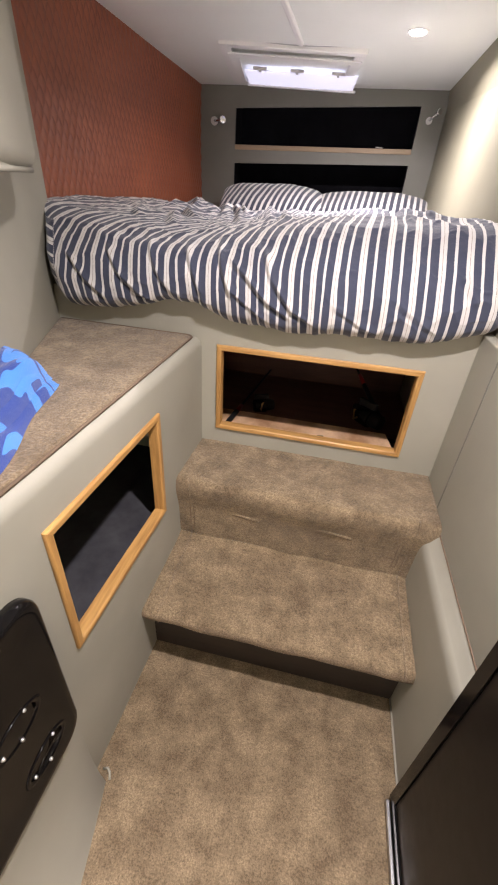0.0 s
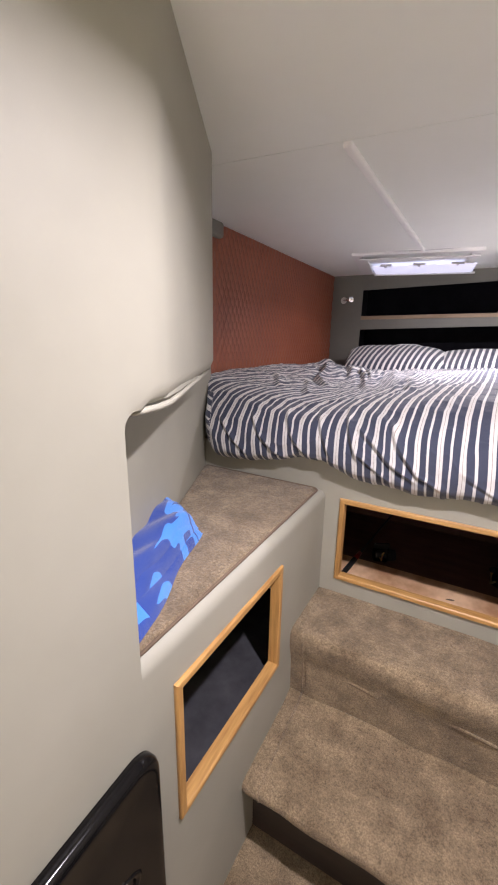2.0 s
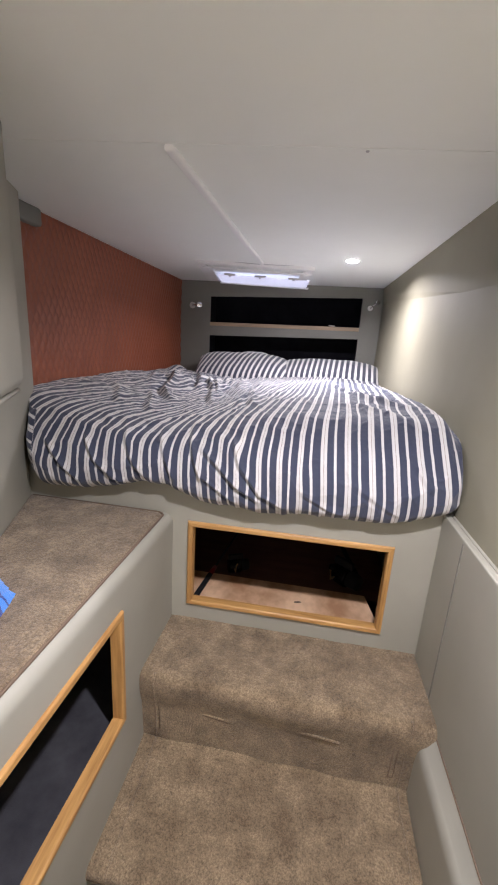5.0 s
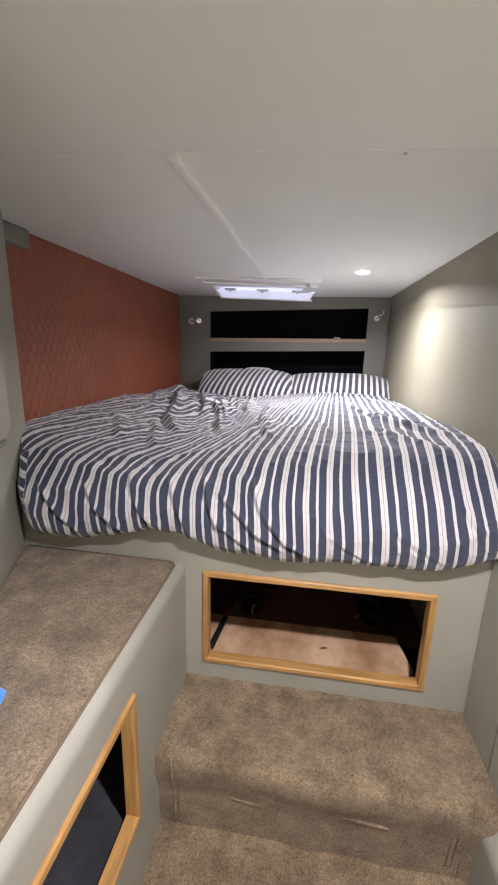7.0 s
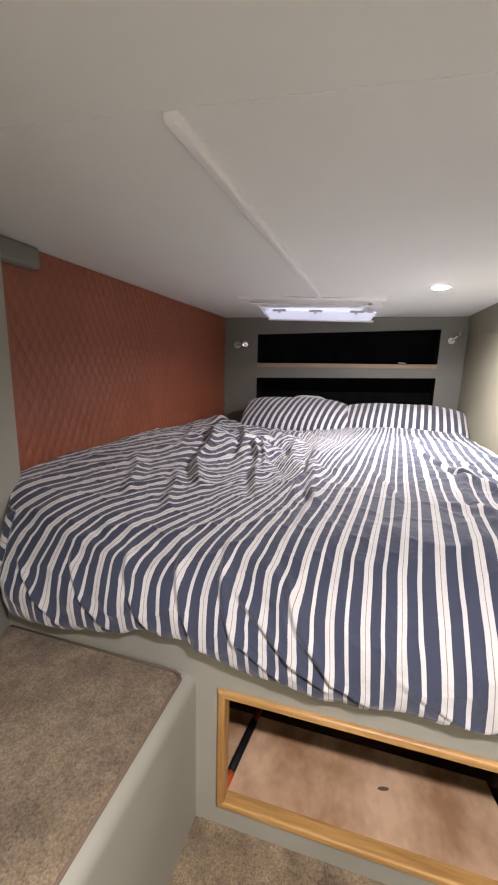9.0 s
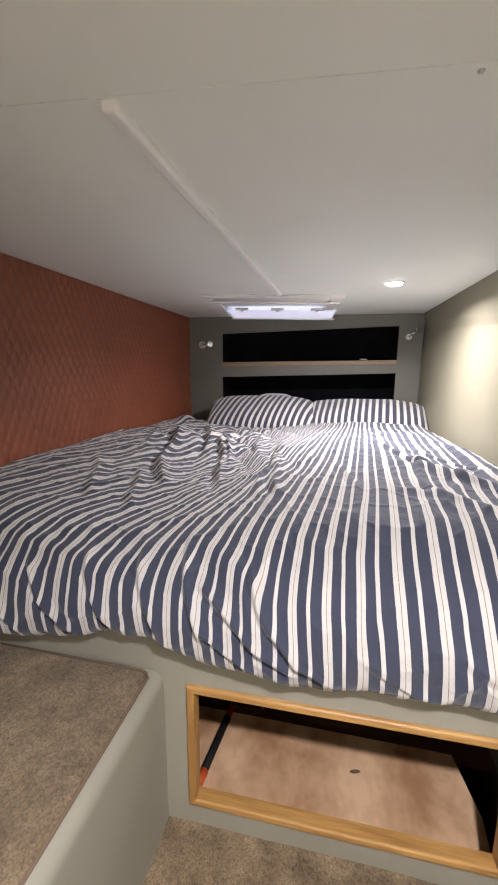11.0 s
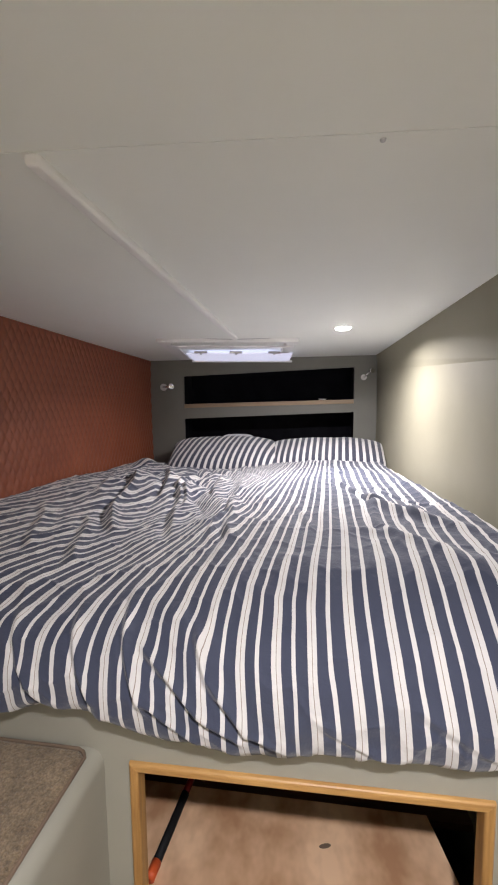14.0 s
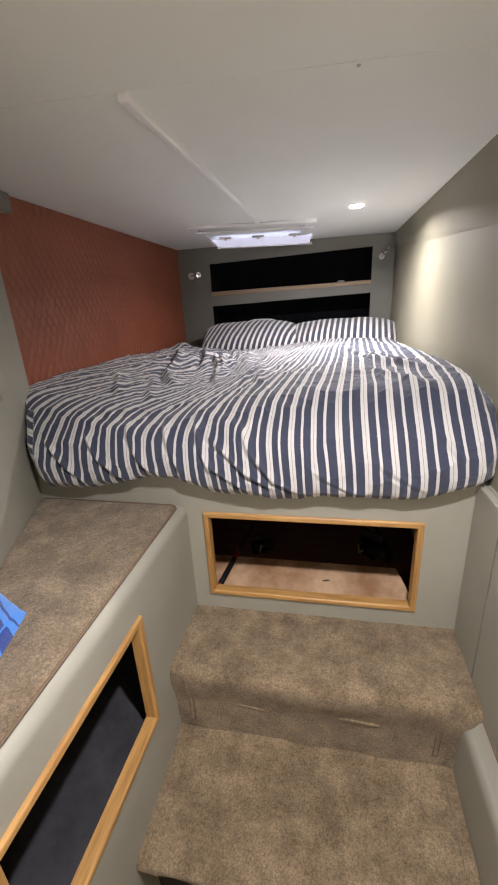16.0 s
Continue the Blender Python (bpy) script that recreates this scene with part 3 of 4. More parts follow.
def along(A, B, line):
    """Signed distance of points from a polyline, and a weight that fades towards its ends."""
    best, hand, pos = np.full_like(A, 9.0), np.zeros_like(A), np.zeros_like(A)
    run = 0.0
    for (a0, b0), (a1, b1) in zip(line, line[1:]):
        da, db = a1 - a0, b1 - b0
        size = math.hypot(da, db)
        t = np.clip(((A - a0) * da + (B - b0) * db) / size ** 2, 0, 1)
        d = np.hypot(A - a0 - t * da, B - b0 - t * db)
        near = d < best
        best = np.where(near, d, best)
        hand = np.where(near, np.sign((A - a0) * db - (B - b0) * da), hand)
        pos = np.where(near, run + t * size, pos)
        run += size
    p = pos / run
    return best * hand, smooth01(5 * p) * smooth01(5 * (1 - p))


# larger folds of the duvet: line on the bed, half width, height
TOP_FOLDS = [
    ([(-0.84, 3.36), (-0.68, 2.75), (-0.59, 2.42), (-0.46, 2.12)], 0.030, 0.034),
    ([(-0.72, 3.30), (-0.55, 2.85), (-0.50, 2.55)], 0.022, 0.022),
    ([(-0.49, 3.05), (-0.49, 2.85), (-0.40, 2.48), (-0.32, 2.14)], 0.024, 0.028),
    ([(-0.36, 3.15), (-0.33, 2.75), (-0.28, 2.50)], 0.020, 0.020),
    ([(-0.24, 2.90), (-0.23, 2.66), (-0.17, 2.14), (-0.19, 1.99)], 0.020, 0.020),
    ([(-0.90, 3.10), (-0.79, 2.75), (-0.70, 2.50)], 0.024, 0.018),
    ([(-0.64, 2.35), (-0.49, 2.02)], 0.022, 0.016),
    ([(-0.10, 3.25), (-0.12, 2.66), (-0.10, 2.40)], 0.018, 0.010),
    ([(-0.86, 2.45), (-0.70, 2.22), (-0.62, 2.05)], 0.022, 0.014),
    ([(0.22, 2.56), (0.19, 2.25), (0.21, 2.02)], 0.018, 0.012),
    ([(0.30, 2.42), (0.26, 2.18)], 0.016, 0.009),
    ([(0.14, 3.2), (0.16, 2.89)], 0.016, 0.010),
    ([(-0.03, 2.5), (0.02, 2.2), (0.0, 2.05)], 0.016, 0.008),
    ([(0.36, 2.9), (0.38, 2.5), (0.33, 2.2)], 0.018, 0.009),
    ([(0.12, 2.75), (0.17, 2.55), (0.25, 2.35)], 0.012, 0.012),
    ([(0.18, 2.50), (0.24, 2.38), (0.33, 2.24)], 0.010, 0.012),
    ([(0.08, 2.95), (0.14, 2.80), (0.16, 2.66)], 0.010, 0.009),
    ([(0.24, 2.66), (0.30, 2.50), (0.38, 2.38)], 0.010, 0.008),
    ([(-0.46, 2.95), (-0.44, 2.72), (-0.36, 2.40)], 0.013, 0.022),
    ([(-0.24, 2.62), (-0.22, 2.40), (-0.24, 2.14)], 0.013, 0.018),
]
FRONT_FOLDS = [
    ([(-0.33, 1.25), (-0.31, 1.18), (-0.285, 1.12), (-0.25, 1.05)], 0.011, 0.013),
    ([(-0.29, 1.17), (-0.22, 1.12), (-0.16, 1.07), (-0.08, 1.02)], 0.010, 0.012),
    ([(-0.19, 1.20), (-0.15, 1.12), (-0.09, 1.05), (-0.01, 1.01)], 0.010, 0.012),
    ([(-0.27, 1.09), (-0.21, 1.05), (-0.15, 1.01)], 0.008, 0.009),
    ([(-0.42, 1.21), (-0.38, 1.13), (-0.34, 1.05)], 0.011, 0.009),
    ([(-0.53, 1.20), (-0.49, 1.12), (-0.43, 1.05)], 0.011, 0.009),
    ([(-0.66, 1.18), (-0.60, 1.10), (-0.52, 1.04)], 0.011, 0.010),
    ([(-0.60, 1.09), (-0.55, 1.05), (-0.49, 1.03)], 0.008, 0.007),
    ([(-0.78, 1.15), (-0.70, 1.07), (-0.64, 1.02)], 0.011, 0.010),
    ([(0.02, 1.07), (0.10, 1.03), (0.16, 1.01)], 0.010, 0.005),
    ([(0.16, 1.11), (0.26, 1.05), (0.31, 1.02)], 0.012, 0.005),
    ([(0.33, 1.17), (0.38, 1.10)], 0.010, 0.006),
]


def duvet():
    # s runs from the head along the top, round the front and under; u across
    path = rounded([(3.47, 1.235), (2.9, 1.250), (2.2, 1.250), (1.975, 1.236), (1.865, 1.165), (1.830, 1.085), (1.836, 1.012), (1.868, 0.985), (1.90, 0.988)], 0.07, 8)
    path = np.array(dense(path, 0.008))
    seg = np.r_[0, np.cumsum(np.hypot(*np.diff(path, axis=0).T))]
    n, m = 520, 440
    s = np.linspace(0, seg[-1], n)
    y0, z0 = np.interp(s, seg, path[:, 0]), np.interp(s, seg, path[:, 1])
    f = np.linspace(0, 1, m)
    F, S = np.meshgrid(f, s)
    Y, Z = np.repeat(y0[:, None], m, 1), np.repeat(z0[:, None], m, 1)
    ny, nz = np.gradient(y0), np.gradient(z0)
    ln = np.hypot(ny, nz)
    NY, NZ = np.repeat((nz / ln)[:, None], m, 1), np.repeat((-ny / ln)[:, None], m, 1)
    front = smooth01((S - (seg[-1] - 0.40)) / 0.20)        # 1 on the hanging front
    left = np.maximum(QUILT + 0.02, diag(Y) - 0.006 - 0.04 * smooth01((Y - 1.98) / 0.10))
    right = np.full_like(Y, 0.470) - 0.008 * front
    X = left + (right - left) * F
    # fall-off of the front at both ends: rounded corners in plan and lower end hems
    ec = np.minimum((X - left) / 0.08, (right - X) / 0.13)
    corner = 1 - np.sqrt(np.clip(1 - (1 - np.clip(ec, 0, 1)) ** 2, 0, 1))
    Y = Y + front * corner * 0.05
    Z = Z + front * corner * 0.03
    # top: fuller middle, a hump by the quilted wall and a dip in front of the pillows
    top = 1 - front
    Z += top * (0.028 * np.exp(-((X - 0.18) / 0.3) ** 2) - 0.028 * np.exp(-((X + 0.42) / 0.22) ** 2) + 0.02 * np.exp(-((X + 0.95) / 0.12) ** 2) * smooth01((3.3 - Y) / 0.8))
    Z += top * 0.028 * smooth01((X - 0.30) / 0.16) * smooth01((3.2 - Y) / 1.0)
    Z -= top * 0.045 * smooth01((X - 0.42) / 0.045)
    Z += top * 0.045 * np.exp(-((X + 0.86) / 0.06) ** 2 - ((Y - 3.33) / 0.07) ** 2)
    ruck = np.exp(-((X * 0.75 + Y * 0.66 - 1.72) / 0.022) ** 2) * np.exp(-((X * 0.66 - Y * 0.75 + 1.55) / 0.16) ** 2)
    Z += top * 0.02 * ruck
    # hem line of the front: lifted over the bench, low in the middle
    hem = smooth01((S - (seg[-1] - 0.26)) / 0.26)
    lift = 0.030 * np.exp(-((X + 0.42) / 0.10) ** 2) + 0.035 * smooth01((X - 0.27) / 0.15) - 0.02 * np.exp(-((X + 0.75) / 0.12) ** 2) + 0.002 * np.sin(23 * X)
    lift = lift + 0.022 * smooth01((-0.25 - X) / 0.12)
    Z += hem * lift
    Z += hem * 0.06 * np.exp(-((X - left) / 0.04) ** 2)
    # folds
    U = X + 0.03 * waves(X, Y, 11, 5.0, 2)
    mess = smooth01((-0.08 - X) / 0.22) * (0.35 + 0.65 * smooth01((X + 0.85) / 0.18)) * smooth01((3.45 - Y) / 0.2) * smooth01((Y - 1.95) / 0.35)
    def ridge(A, B, seed, scale, p):
        return np.clip(1 - np.abs(waves(A, B, seed, scale, 3)) * 1.5, 0, 1) ** p
    d1 = waves(U * 1.0, Y, 3, 7.0, 3)
    fold = np.abs(np.sin(21 * (U + Y * 0.38) + 2.6 * d1)) ** 0.9
    fold2 = np.abs(np.sin(33 * (U - Y * 0.22) + 3.0 * waves(X, Y, 8, 6.0, 3))) ** 0.9
    calm = 0.2 + 0.8 * smooth01(0.5 + waves(X, Y, 21, 4.0, 2))
    h = mess * calm * (0.020 * fold + 0.011 * fold2) + 0.005 * waves(X, S, 5, 9.0, 4)
    h += 0.0045 * ridge(X * 1.2, S * 0.7, 43, 15.0, 5) + 0.0028 * ridge(X, S, 47, 34.0, 4)
    lines = np.abs(np.sin(9 * (X * 0.75 + Y * 0.55) + 3 * waves(X, Y, 31, 5.0, 3))) ** 10
    h += top * (1 - mess) * 0.011 * lines * smooth01(0.2 + waves(X, Y, 33, 6.0, 2))
    # hanging front: slanting creases gathered at the hem
    cre = np.abs(np.sin(12 * (X - 0.75 * (S - seg[-1])) + 2.4 * waves(X, S, 14, 8.0, 3))) ** 9
    cre2 = np.abs(np.sin(30 * (X - 0.25 * (S - seg[-1])) + 2.4 * waves(X, S, 15, 9.0, 3))) ** 5
    cre_w = smooth01((0.16 - X) / 0.3)
    h += front * (1 - 0.8 * hem) * (0.005 * cre + 0.003 * cre2) * (0.15 + 0.85 * cre_w)
    h += hem * 0.0015 * np.sin(75 * X + 5 * waves(X, S, 17, 9.0, 2)) * (0.2 + 0.8 * cre_w)
    push = np.zeros_like(h)
    wav = 0.012 * waves(X, Y, 51, 22.0, 3)
    for line, w, high in TOP_FOLDS:
        sd, fade = along(X + wav, Y, line)
        h = h + top * fade * 0.62 * high * (np.exp(-np.abs(sd / (np.where(sd > 0, 0.55, 1.0) * w)) ** 1.5) - 0.5 * np.exp(-((sd - 1.2 * w) / (0.5 * w)) ** 2))
        push = push + top * fade * 0.55 * high * np.tanh(sd / (0.6 * w)) * np.exp(-(sd / (2.2 * w)) ** 2)
    for line, w, high in FRONT_FOLDS:
        sd, fade = along(X + 0.4 * wav, Z, line)
        h = h + front * fade * high * (np.exp(-np.abs(sd / (np.where(sd > 0, 0.5, 1.1) * w)) ** 1.4) - 0.4 * np.exp(-((sd - 1.1 * w) / (0.45 * w)) ** 2))
        push = push + front * fade * 0.18 * high * np.tanh(sd / w) * np.exp(-(sd / (2.5 * w)) ** 2)
    Y = Y + NY * h
    Z = Z + NZ * h
    # the map follows the cloth: gathered folds bend the stripes
    base = X.copy()
    for k in range(40):
        yy = 1.85 + (np.maximum(Y, 1.85) - 1.85) * (1 - k / 40)
        lean = 0.07 + 0.06 * smooth01((0.15 - base) / 0.3) + 0.52 * np.exp(-((base + 0.55) / 0.23) ** 2) * smooth01((yy - 1.86) / 0.22) * (1 - 0.55 * smooth01((yy - 2.35) / 0.4)) + 0.12 * smooth01((-0.6 - base) / 0.2)
        base = base - lean * (np.maximum(Y, 1.85) - 1.85) / 40
    uu = 1.03 * base + 0.14 * np.minimum(base - 0.03, 0) - 0.0045 + push + 0.005 * waves(X, S, 41, 5.0, 3) + mess * calm * (0.014 * fold - 0.006 * fold2) + 0.006 * front * cre * cre_w
    uu = uu + 0.018 * (1 - smooth01((S - (seg[-1] - 0.36)) / 0.30))
    flap = (X - left < 0.045 + 0.012 * waves(X * 0 + 0.3, Z, 61, 12.0, 2)) & (front > 0.5)
    uu = np.where(flap, 1.15 * Z + 0.35 * X, uu)
    me = grid_mesh("cover", np.stack([X, Y, Z], -1), np.stack([uu, S], -1))
    me.materials.append(DUVET_CLOTH)
    thing = empty("duvet", "rumpled navy and white striped duvet spread over the bed", "duvet")
    end = (flap[:-1, :-1] & flap[:-1, 1:] & flap[1:, :-1] & flap[1:, 1:]).reshape(-1)
    for nm, keep, words in (("cover", ~end, ""), ("end_flap", end, "folded end with crosswise stripes")):
        bm = bmesh.new()
        bm.from_mesh(me)
        bm.faces.ensure_lookup_table()
        bmesh.ops.delete(bm, geom=[f_ for f_, k in zip(bm.faces, keep) if not k], context="FACES")
        part(nm, bm, DUVET_CLOTH, thing, words, True)
    bpy.data.meshes.remove(me)


duvet()


def pillow(cx, cy, cz, w, h, d, rz, lean, seed, material, label, slant=0.0):
    n, m = 70, 44
    a = np.linspace(-1, 1, n)
    b = np.linspace(-1, 1, m)
    A, B = np.meshgrid(a, b)
    th = (np.clip(1 - np.abs(A) ** 3.0, 0, 1) * np.clip(1 - np.abs(B) ** 2.6, 0, 1)) ** 0.55
    X = A * w / 2 * np.sqrt(1 - 0.16 * B ** 4) * (1 - 0.04 * (1 - B ** 2) * A ** 2)
    Zp = B * h / 2 * np.sqrt(1 - 0.20 * A ** 4)
    wr = 0.009 * waves(X, Zp, seed, 14.0, 4)
    R = Matrix.Translation((cx, cy, cz)) @ pose(0, 0, 0, lean, 0, rz)
    R3, T = np.array(R.to_3x3()), np.array(R.translation)
    pts, uvs = [], []
    for sgn in (-1, 1):
        P = np.stack([X, sgn * (d / 2 * th) + wr * th, Zp], -1)
        pts.append(P @ R3.T + T)
        uvs.append(np.stack([X + slant * Zp + 0.006 * waves(X, Zp, seed + 1, 9.0, 2), Zp], -1))
    me = grid_mesh("pillow", pts[0], uvs[0])
    me2 = grid_mesh("pillow_back", pts[1], uvs[1])
    bm = bmesh.new()
    bm.from_mesh(me)
    bm.from_mesh(me2)
    bmesh.ops.remove_doubles(bm, verts=bm.verts, dist=0.0004)
    ob = part("pillow", bm, material, smooth=True)
    bpy.data.meshes.remove(me)
    bpy.data.meshes.remove(me2)
    return tagged(ob, label, "pillow", "pillows on the bed")


pillow(-0.45, 3.53, 1.280, 0.66, 0.36, 0.15, 5, -66, 51, PILLOW_CLOTH, "navy and white striped pillow leaning on the head wall", -0.3)
pillow(0.145, 3.545, 1.280, 0.68, 0.33, 0.13, -5, -65, 57, PILLOW_CLOTH, "navy and white striped pillow leaning on the head wall")
pillow(-0.40, 3.715, 1.262, 0.21, 0.26, 0.13, 0, -14, 61, COTTON_WHITE, "plain white pillow tucked behind a striped pillow")


# ---- towel on the bench ----
def towel():
    m, t, b = nodes_of("blue_towel")
    v = coords(t)
    uv = coords(t, "UV")
    sep = t.nodes.new("ShaderNodeSeparateXYZ")
    t.links.new(uv, sep.inputs["Vector"])
    wob = noise_of(t, coords(t, "UV", (3.0, 3.0, 1.0)), 1.7, 1.0, 0.4)

    def maths(op, p, q, r=0.0):
        m_ = t.nodes.new("ShaderNodeMath")
        m_.operation = op
        for slot, val in enumerate((p, q, r)):
            if isinstance(val, (int, float)):
                m_.inputs[slot].default_value = val
            else:
                t.links.new(val, m_.inputs[slot])
        return m_.outputs[0]

    wx = maths("MULTIPLY_ADD", wob, 0.30, maths("ADD", sep.outputs["X"], -0.15))
    wy = maths("MULTIPLY_ADD", wob, -0.24, maths("ADD", sep.outputs["Y"], 0.12))

    def leaf(cx, cy, turn_, long_, wide):
        """A pointed leaf on the cloth: below 1 inside it."""
        c_, s_ = math.cos(turn_), math.sin(turn_)
        dx, dy = maths("ADD", wx, -cx), maths("ADD", wy, -cy)
        a_ = maths("ADD", maths("MULTIPLY", dx, c_ / long_), maths("MULTIPLY", dy, s_ / long_))
        b_ = maths("ADD", maths("MULTIPLY", dx, -s_ / wide), maths("MULTIPLY", dy, c_ / wide))
        return maths("ADD", maths("MULTIPLY", a_, a_), maths("ABSOLUTE", b_, 0.0))

    pale_of = leaf(0.72, 0.90, 0.12, 0.42, 0.13)
    for args in ((0.88, 0.70, 1.3, 0.22, 0.08), (0.28, 0.95, 0.5, 0.22, 0.06), (0.98, 0.36, 1.2, 0.10, 0.05), (0.82, 0.06, 0.5, 0.20, 0.08), (0.25, 0.35, 0.9, 0.24, 0.07)):
        pale_of = maths("MINIMUM", pale_of, leaf(*args))
    vein = leaf(0.74, 0.89, 0.18, 0.26, 0.028)
    inside = maths("MULTIPLY", maths("LESS_THAN", pale_of, 1.0), maths("GREATER_THAN", vein, 1.0))
    dark, pale = (0.022, 0.060, 0.30), (0.065, 0.27, 0.80)
    t.links.new(ramp_node(t, inside, [(0.0, dark), (1.0, pale)]), b.inputs["Base Color"])
    b.inputs["Roughness"].default_value = 0.95
    b.inputs["Sheen Weight"].default_value = 0.3
    bump_of(t, noise_of(t, v, 500.0, 2.0), 0.7, 0.003, b)
    thing = empty("towel", "folded blue terry towel with pale blue leaf pattern on the bench", "towel")
    for k, (z, sx, sy) in enumerate(((0.929, 1.0, 1.0), (0.944, 0.96, 0.97), (0.959, 0.9, 0.93))):
        A, B = np.meshgrid(np.linspace(-1, 1, 40), np.linspace(-1, 1, 40))
        a, b = (A * sx + 1) / 2, (B * sy + 1) / 2
        q = [(-0.70 + 0.02 * k, 1.05), (-0.417 - 0.012 * k, 1.045), (-0.548 - 0.01 * k, 1.425), (-0.775 + 0.03 * k, 1.50)]
        X = (1 - b) * ((1 - a) * q[0][0] + a * q[1][0]) + b * ((1 - a) * q[3][0] + a * q[2][0])
        Y = (1 - b) * ((1 - a) * q[0][1] + a * q[1][1]) + b * ((1 - a) * q[3][1] + a * q[2][1])
        edge = (1 - np.abs(A) ** 8) * (1 - np.abs(B) ** 8)
        Z = 0.018 * edge ** 0.5 + edge * (0.008 * waves(X, Y, 70 + k, 20.0, 3) + 0.006)
        W = np.stack([X + 0.01 * waves(X, Y, 80 + k, 15.0, 2), Y, z + Z + edge * (0.012 * k * b + 0.012 * np.abs(np.sin(7 * (a - b) + 0.6 * k)) ** 1.5)], -1)
        me = grid_mesh("fold", W, np.stack([a, b], -1))
        me.materials.append(m)
        ob = new("fold", me)
        ob.parent = thing


towel()


# ---- ceiling fittings ----
def ring_bm(c, r0, r1, z0, z1, seg=40):
    bm = bmesh.new()
    loops = []
    for r, z in ((r0, z1), (r0, z0 + 0.001), (r0 + 0.002, z0), (r1 - 0.003, z0), (r1, z0 + 0.002), (r1, z1)):
        loops.append([bm.verts.new((c[0] + r * math.cos(2 * math.pi * k / seg), c[1] + r * math.sin(2 * math.pi * k / seg), z)) for k in range(seg)])
    for a, b in zip(loops, loops[1:] + loops[:1]):
        for k in range(seg):
            bm.faces.new((a[k], a[(k + 1) % seg], b[(k + 1) % seg], b[k]))
    return bm


def downlight(x, y):
    thing = empty("downlight", "round white recessed downlight, lit, in the ceiling; the aftmost is an added fill", "ceiling light", "downlights")
    part("bezel", ring_bm((x, y), 0.030, 0.040, CEIL - 0.004, CEIL + 0.004), TRIM_WHITE, thing, "", True)
    part("diffuser", cyl_bm((x, y, CEIL - 0.008), (x, y, CEIL + 0.003), 0.0295, seg=32, bevel=0.004), LAMP_GLASS, thing, "glowing frosted lamp glass")


# the aftmost fitting only houses the added fill lamp
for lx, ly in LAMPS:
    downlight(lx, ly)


def frame_bm(x0, x1, y0, y1, w, z0, z1, bevel):
    bm = bmesh.new()
    box_bm(x0, x1, y0, y0 + w, z0, z1, bevel, 2, bm)
    box_bm(x0, x1, y1 - w, y1, z0, z1, bevel, 2, bm)
    box_bm(x0, x0 + w, y0 + w - 0.002, y1 - w + 0.002, z0, z1, bevel, 2, bm)
    box_bm(x1 - w, x1, y0 + w - 0.002, y1 - w + 0.002, z0, z1, bevel, 2, bm)
    return bm


def roof_hatch():
    """Built from its port front corner; it hangs a little low to starboard."""
    thing = empty("roof_hatch", "white framed roof hatch with a pale glowing acrylic pane", "hatch")
    part("outer_frame", frame_bm(0, 0.655, 0, 0.66, 0.05, -0.013, 0.010, 0.003), TRIM_WHITE, thing)
    part("inner_frame", frame_bm(0.03, 0.65, 0.10, 0.64, 0.05, -0.020, -0.0135, 0.002), TRIM_WHITE, thing)
    part("gap", tube_bm([(0.19, -0.002, 0.003), (0.28, -0.005, -0.001), (0.36, -0.006, -0.002), (0.44, -0.005, 0.0), (0.55, -0.002, 0.006)], 0.0018, 6), STEEL, thing, "thin dark gap above the frame")
    pane = part("pane", box_bm(-0.29, 0.29, -0.125, 0.125, -0.006, 0.0, 0.002, 2), HATCH_PANE, thing, "translucent glowing pane")
    pane.matrix_basis = pose(0.385, 0.465, -0.020, -2.3, 0, -3)
    part("blind_bar", box_bm(0.09, 0.70, 0.585, 0.605, -0.038, -0.026, 0.004, 2), TRIM_WHITE, thing, "white lower bar of the blind")
    for x in (0.17, 0.36, 0.57):
        part("catch", box_bm(x - 0.035, x + 0.035, 0.318, 0.336, -0.022, -0.010, 0.003, 2), FROSTED, thing, "small grey catch")
        part("catch_knob", cyl_bm((x, 0.345, -0.020), (x, 0.345, -0.027), 0.009, 0.007, 14, bevel=0.002), FROSTED, thing, "small grey knob", True)
    thing.matrix_basis = pose(-0.655, 3.005, CEIL, 0, 0.5, 8.5)


roof_hatch()


def reading_lamp(x, z, turn, size):
    thing = empty("reading_lamp", "small chrome swivel reading lamp on the head wall", "wall lamp", "reading lamps")
    part("base", cyl_bm((0, 0, 0), (0, -0.012, 0), 0.018, seg=24, bevel=0.004), FROSTED, thing, "frosted pale base", True)
    part("stem", cyl_bm((0.0, -0.008, 0), (0.046, -0.030, 0.002), 0.0055, seg=12), CHROME, thing, "", True)
    part("head", cyl_bm((0.040, -0.020, 0.002), (0.056, -0.056, 0.0), 0.0125, 0.0165, 20, bevel=0.004), CHROME, thing, "", True)
    thing.matrix_basis = pose(x, BACK - 0.0005, z, 0, turn, 0) @ Matrix.Diagonal((size, size, size, 1))
    return thing


reading_lamp(-0.905, 1.698, 0, 1.3)
reading_lamp(0.392, 1.738, -40, 1.0)


# ---- black moulded panel on the port bulkhead, fridge front to starboard ----
def rounded_rect(a0, a1, b0, b1, r, n=8):
    pts = []
    for ca, cb, s in ((a1 - r, b1 - r, 0), (a0 + r, b1 - r, 90), (a0 + r, b0 + r, 180), (a1 - r, b0 + r, 270)):
        pts += [(ca + r * math.cos(radians(s + 90 * k / n)), cb + r * math.sin(radians(s + 90 * k / n))) for k in range(n + 1)]
    return pts


